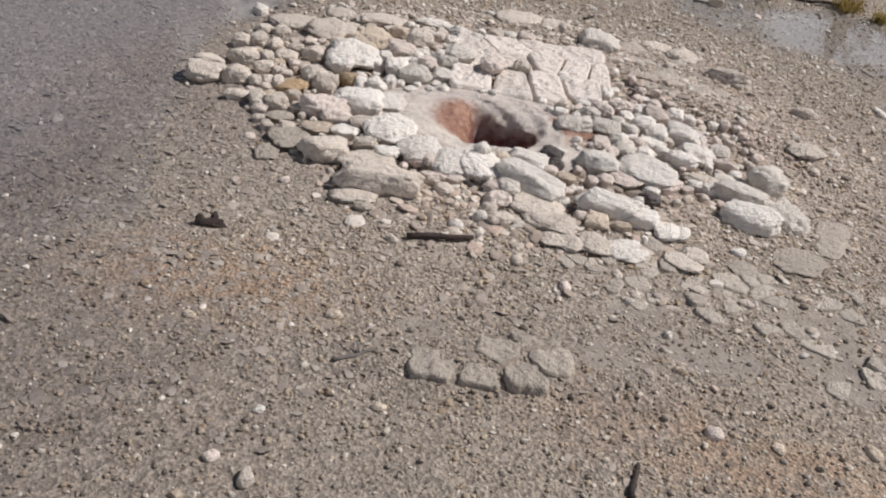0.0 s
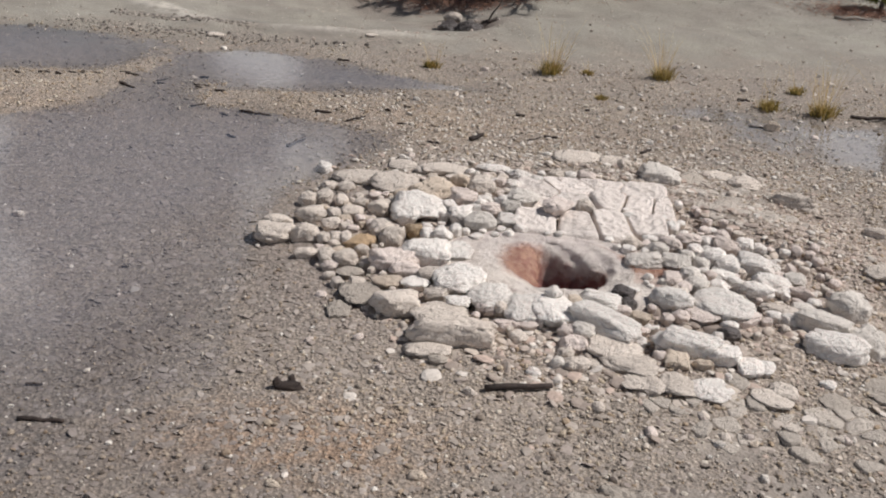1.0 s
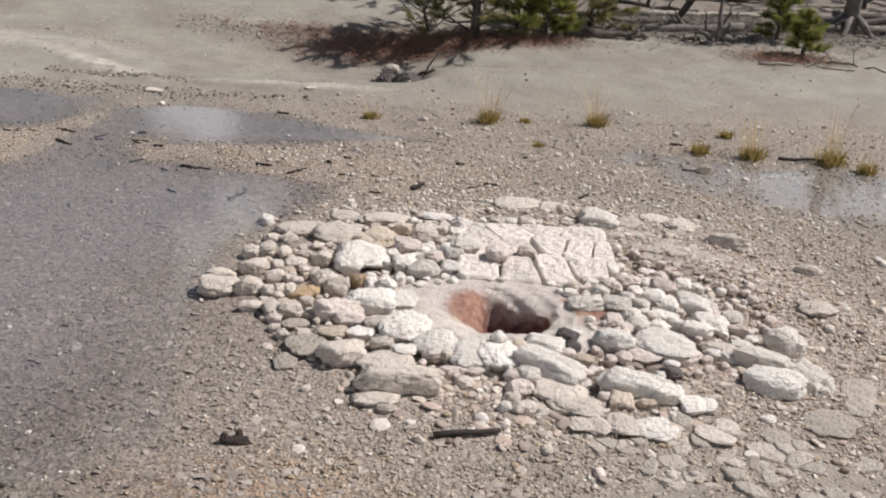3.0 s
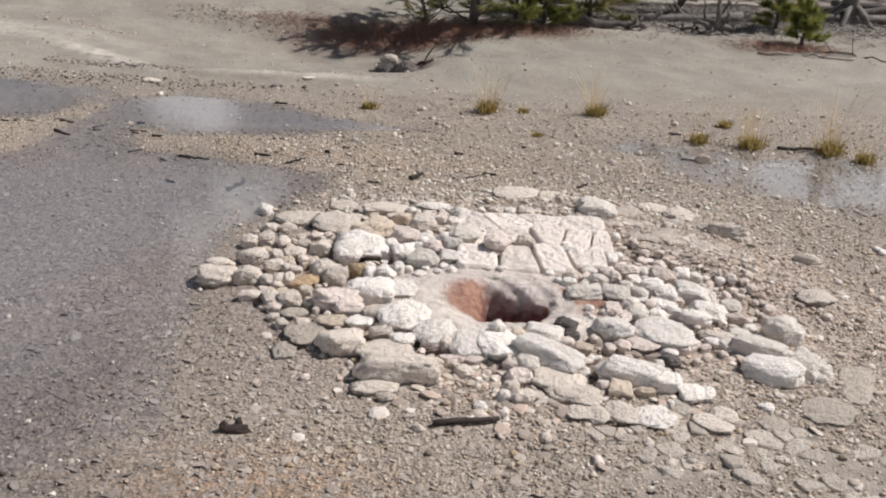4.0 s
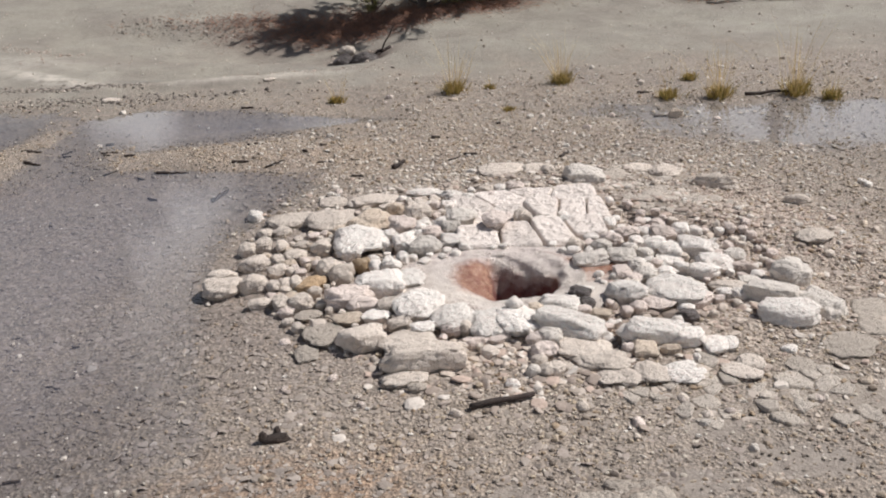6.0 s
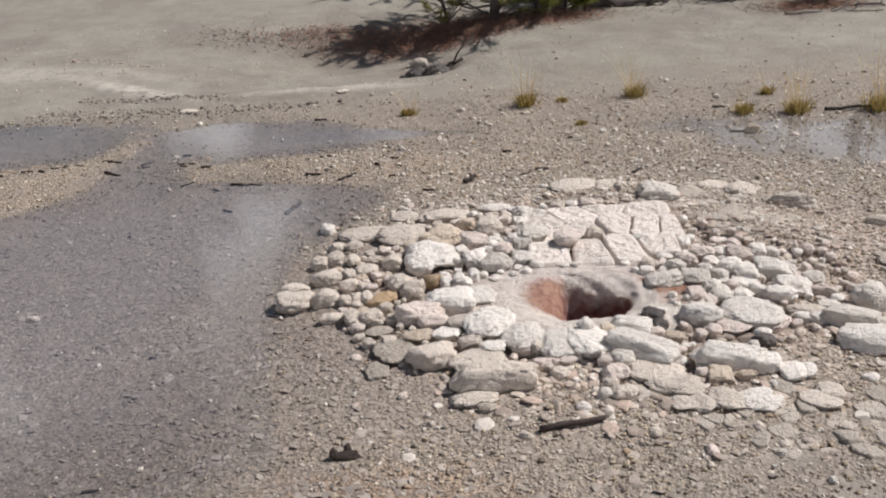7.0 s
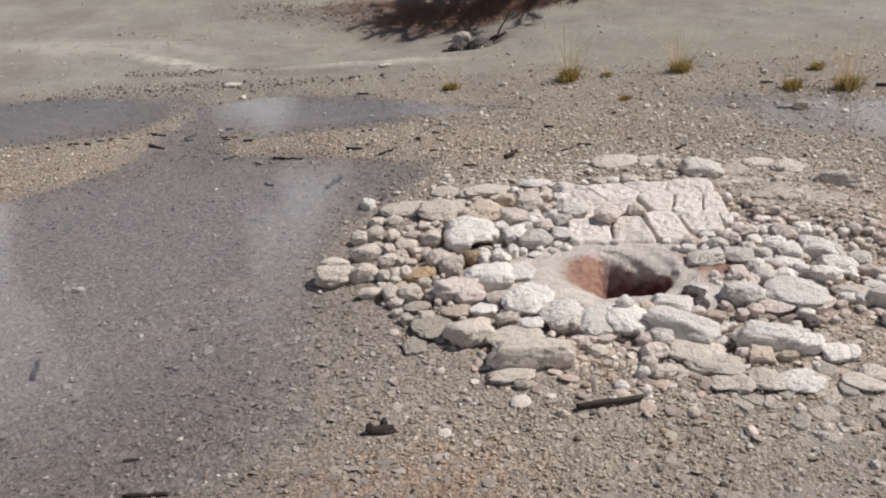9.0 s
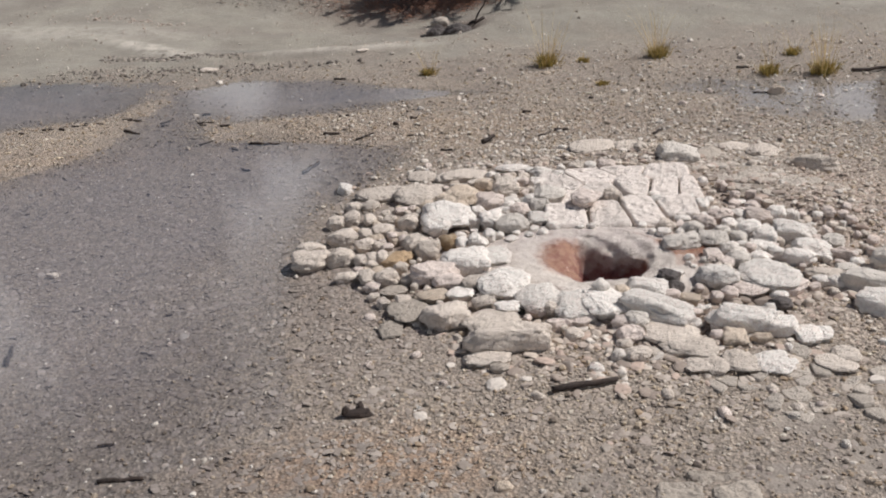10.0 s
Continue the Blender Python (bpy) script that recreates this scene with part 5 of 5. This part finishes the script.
stump = thing("root_wad", 3.44, 12.32, float(height(3.44, 12.32)), "grey upturned dead root with a curved prong", "root")
for k, (px, py, pz, r) in enumerate(((-0.05, 0, 0.62, 0.035), (0.10, 0, 0.28, 0.045), (-0.28, 0.05, 0.12, 0.04), (-0.13, -0.1, 0.02, 0.03), (0.12, -0.12, 0.0, 0.03), (0.3, 0.1, 0.1, 0.04))):
    mesh_object("prong", *tube(crooked((0, 0, 0.1), (px, py, pz), 6, 0.025, g), [r * (1.1 - 0.13 * j) for j in range(6)], 7, g), DEADWOOD, stump)
stump = thing("root_wad", 2.46, 12.30, float(height(2.46, 12.3)), "grey splintered root end of a fallen log", "root")
for k in range(7):
    a = k * 0.9
    mesh_object("prong", *tube(crooked((0, 0, 0.06), (0.14 * math.cos(a), 0.06 * math.sin(a), 0.05 + 0.13 * abs(math.sin(a * 1.7))), 5, 0.02, g), [0.035, 0.03, 0.025, 0.018, 0.01], 6, g), DEADWOOD, stump)

# the washed-out log and boulder in the gully
ob = stone(-0.37, 9.74, 0.17, 0.12, 0.05, 12, DULL, lift=0.155)
tagged(ob, "dull grey angular stone wedged in the washed-out gully", "stone")
# These two carry the hollow's shade in their near-black colour.
ob = stone(-0.39, 9.60, 0.20, 0.17, 0.13, -10, WET_SHADE, lift=0.02)
tagged(ob, "stone coloured dark for the shade in the washed-out gully", "stone")
ob = stone(-0.18, 9.56, 0.24, 0.16, 0.11, 20, WET_SHADE, lift=0.02)
tagged(ob, "stone coloured dark for the shade in the washed-out gully", "stone")
log(-0.24, 9.70, 0.06, 9.80, 0.03, DARKWOOD, "dark broken root in the gully", 12, 3)


def litter(name, cx, cy, rx, ry, turn, n, material, label, seed, long=0.07, thick=0.004):
    """Fallen needles and twigs as one loose layer."""
    g = np.random.default_rng(seed)
    c, s = math.cos(radians(turn)), math.sin(radians(turn))
    pieces = []
    while len(pieces) < n:
        u, v = g.normal(0, 0.5, 2)
        px, py = cx + u * rx * c - v * ry * s, cy + u * rx * s + v * ry * c
        a, l = g.uniform(0, 6.28), long * g.uniform(0.5, 1.5)
        d = Vector((math.cos(a), math.sin(a), g.normal(0.15, 0.3))) * l
        p = Vector((px, py, float(height(px, py)) + 0.004 + abs(g.normal(0, 0.02))))
        side = Vector((-d.y, d.x, 0)).normalized() * thick
        up = Vector((0, 0, thick))
        pieces.append(([p - side, p + side, p + up, p + d], [(0, 1, 3), (1, 2, 3), (2, 0, 3)]))
    tagged(mesh_object(name, *joined(pieces), material, flat=True), label, "litter", kind="stuff")


litter("needle_litter", 0.15, 11.65, 1.25, 0.42, 6, 7000, DRYNEEDLES, "reddish-brown fallen needles and twigs under the shrubs", 1)
litter("needle_litter", -1.1, 11.6, 1.3, 0.35, -3, 1700, DRYNEEDLES, "dark scattered twigs along the gully's rim", 2)
litter("needle_litter", 4.1, 11.75, 0.6, 0.28, 0, 1400, DRYNEEDLES, "reddish-brown needle litter under a small pine", 3)
litter("twig_litter", 3.8, 13.2, 3.0, 1.0, 4, 4200, DEADWOOD, "grey dead twigs scattered among the logs", 4, 0.12, 0.006)
litter("needle_litter", 1.3, 11.85, 0.5, 0.2, 5, 700, DRYNEEDLES, "reddish fallen needles under the green pines", 5)

# pale chips on the slope and along the bank
g = np.random.default_rng(400)
n = 2200
x, y = g.uniform(-6, 7, n), 8.2 + 4.6 * g.random(n) ** 1.3
strewn("bank_chips", x, y, g.lognormal(math.log(0.013), 0.45, n).clip(0.007, 0.05), CHIPS, "pale stone chips scattered over the sand", "stones", 6, levels=2)
x, y = g.normal(-2.6, 0.9, 420), 0
y = 8.75 + 0.04 * x + g.normal(0, 0.09, 420)
strewn("bank_stones", x, y, g.lognormal(math.log(0.017), 0.5, 420).clip(0.01, 0.06), WASH, "dark and pale stones along the bank's foot", "stones", 7, levels=2)

# debris washed along the slope
u = g.random(200)
strewn("slope_debris", -4.25 + 1.03 * u + g.normal(0, 0.05, 200), 10.94 + -0.33 * u + g.normal(0, 0.05, 200), g.lognormal(math.log(0.013), 0.5, 200).clip(0.006, 0.05), CHIPS, "stones and dark bits washed along the slope", "stones", 40, levels=2, squash=(0.25, 0.5))
u = g.random(520)
strewn("slope_debris", -3.48 + 1.33 * u + g.normal(0, 0.05, 520), 9.22 + -0.14 * u + g.normal(0, 0.05, 520), g.lognormal(math.log(0.016), 0.5, 520).clip(0.006, 0.05), WASH, "stones and dark bits washed along the slope", "stones", 41, levels=2, squash=(0.25, 0.5))
u = g.random(900)
strewn("slope_debris", -3.00 + 1.51 * u + g.normal(0, 0.16, 900), 11.82 + -0.47 * u + g.normal(0, 0.16, 900), g.lognormal(math.log(0.013), 0.5, 900).clip(0.006, 0.05), WASH, "stones and dark bits washed along the slope", "stones", 42, levels=2, squash=(0.25, 0.5))
u = g.random(380)
strewn("slope_debris", -3.86 + 1.28 * u + g.normal(0, 0.06, 380), 8.81 + -0.03 * u + g.normal(0, 0.06, 380), g.lognormal(math.log(0.013), 0.5, 380).clip(0.006, 0.05), WASH, "stones and dark bits washed along the slope", "stones", 43, levels=2, squash=(0.25, 0.5))
u = g.random(90)
strewn("slope_debris", -1.40 + 1.38 * u + g.normal(0, 0.05, 90), 9.26 + 0.02 * u + g.normal(0, 0.05, 90), g.lognormal(math.log(0.016), 0.5, 90).clip(0.006, 0.05), CHIPS, "stones and dark bits washed along the slope", "stones", 44, levels=2, squash=(0.25, 0.5))
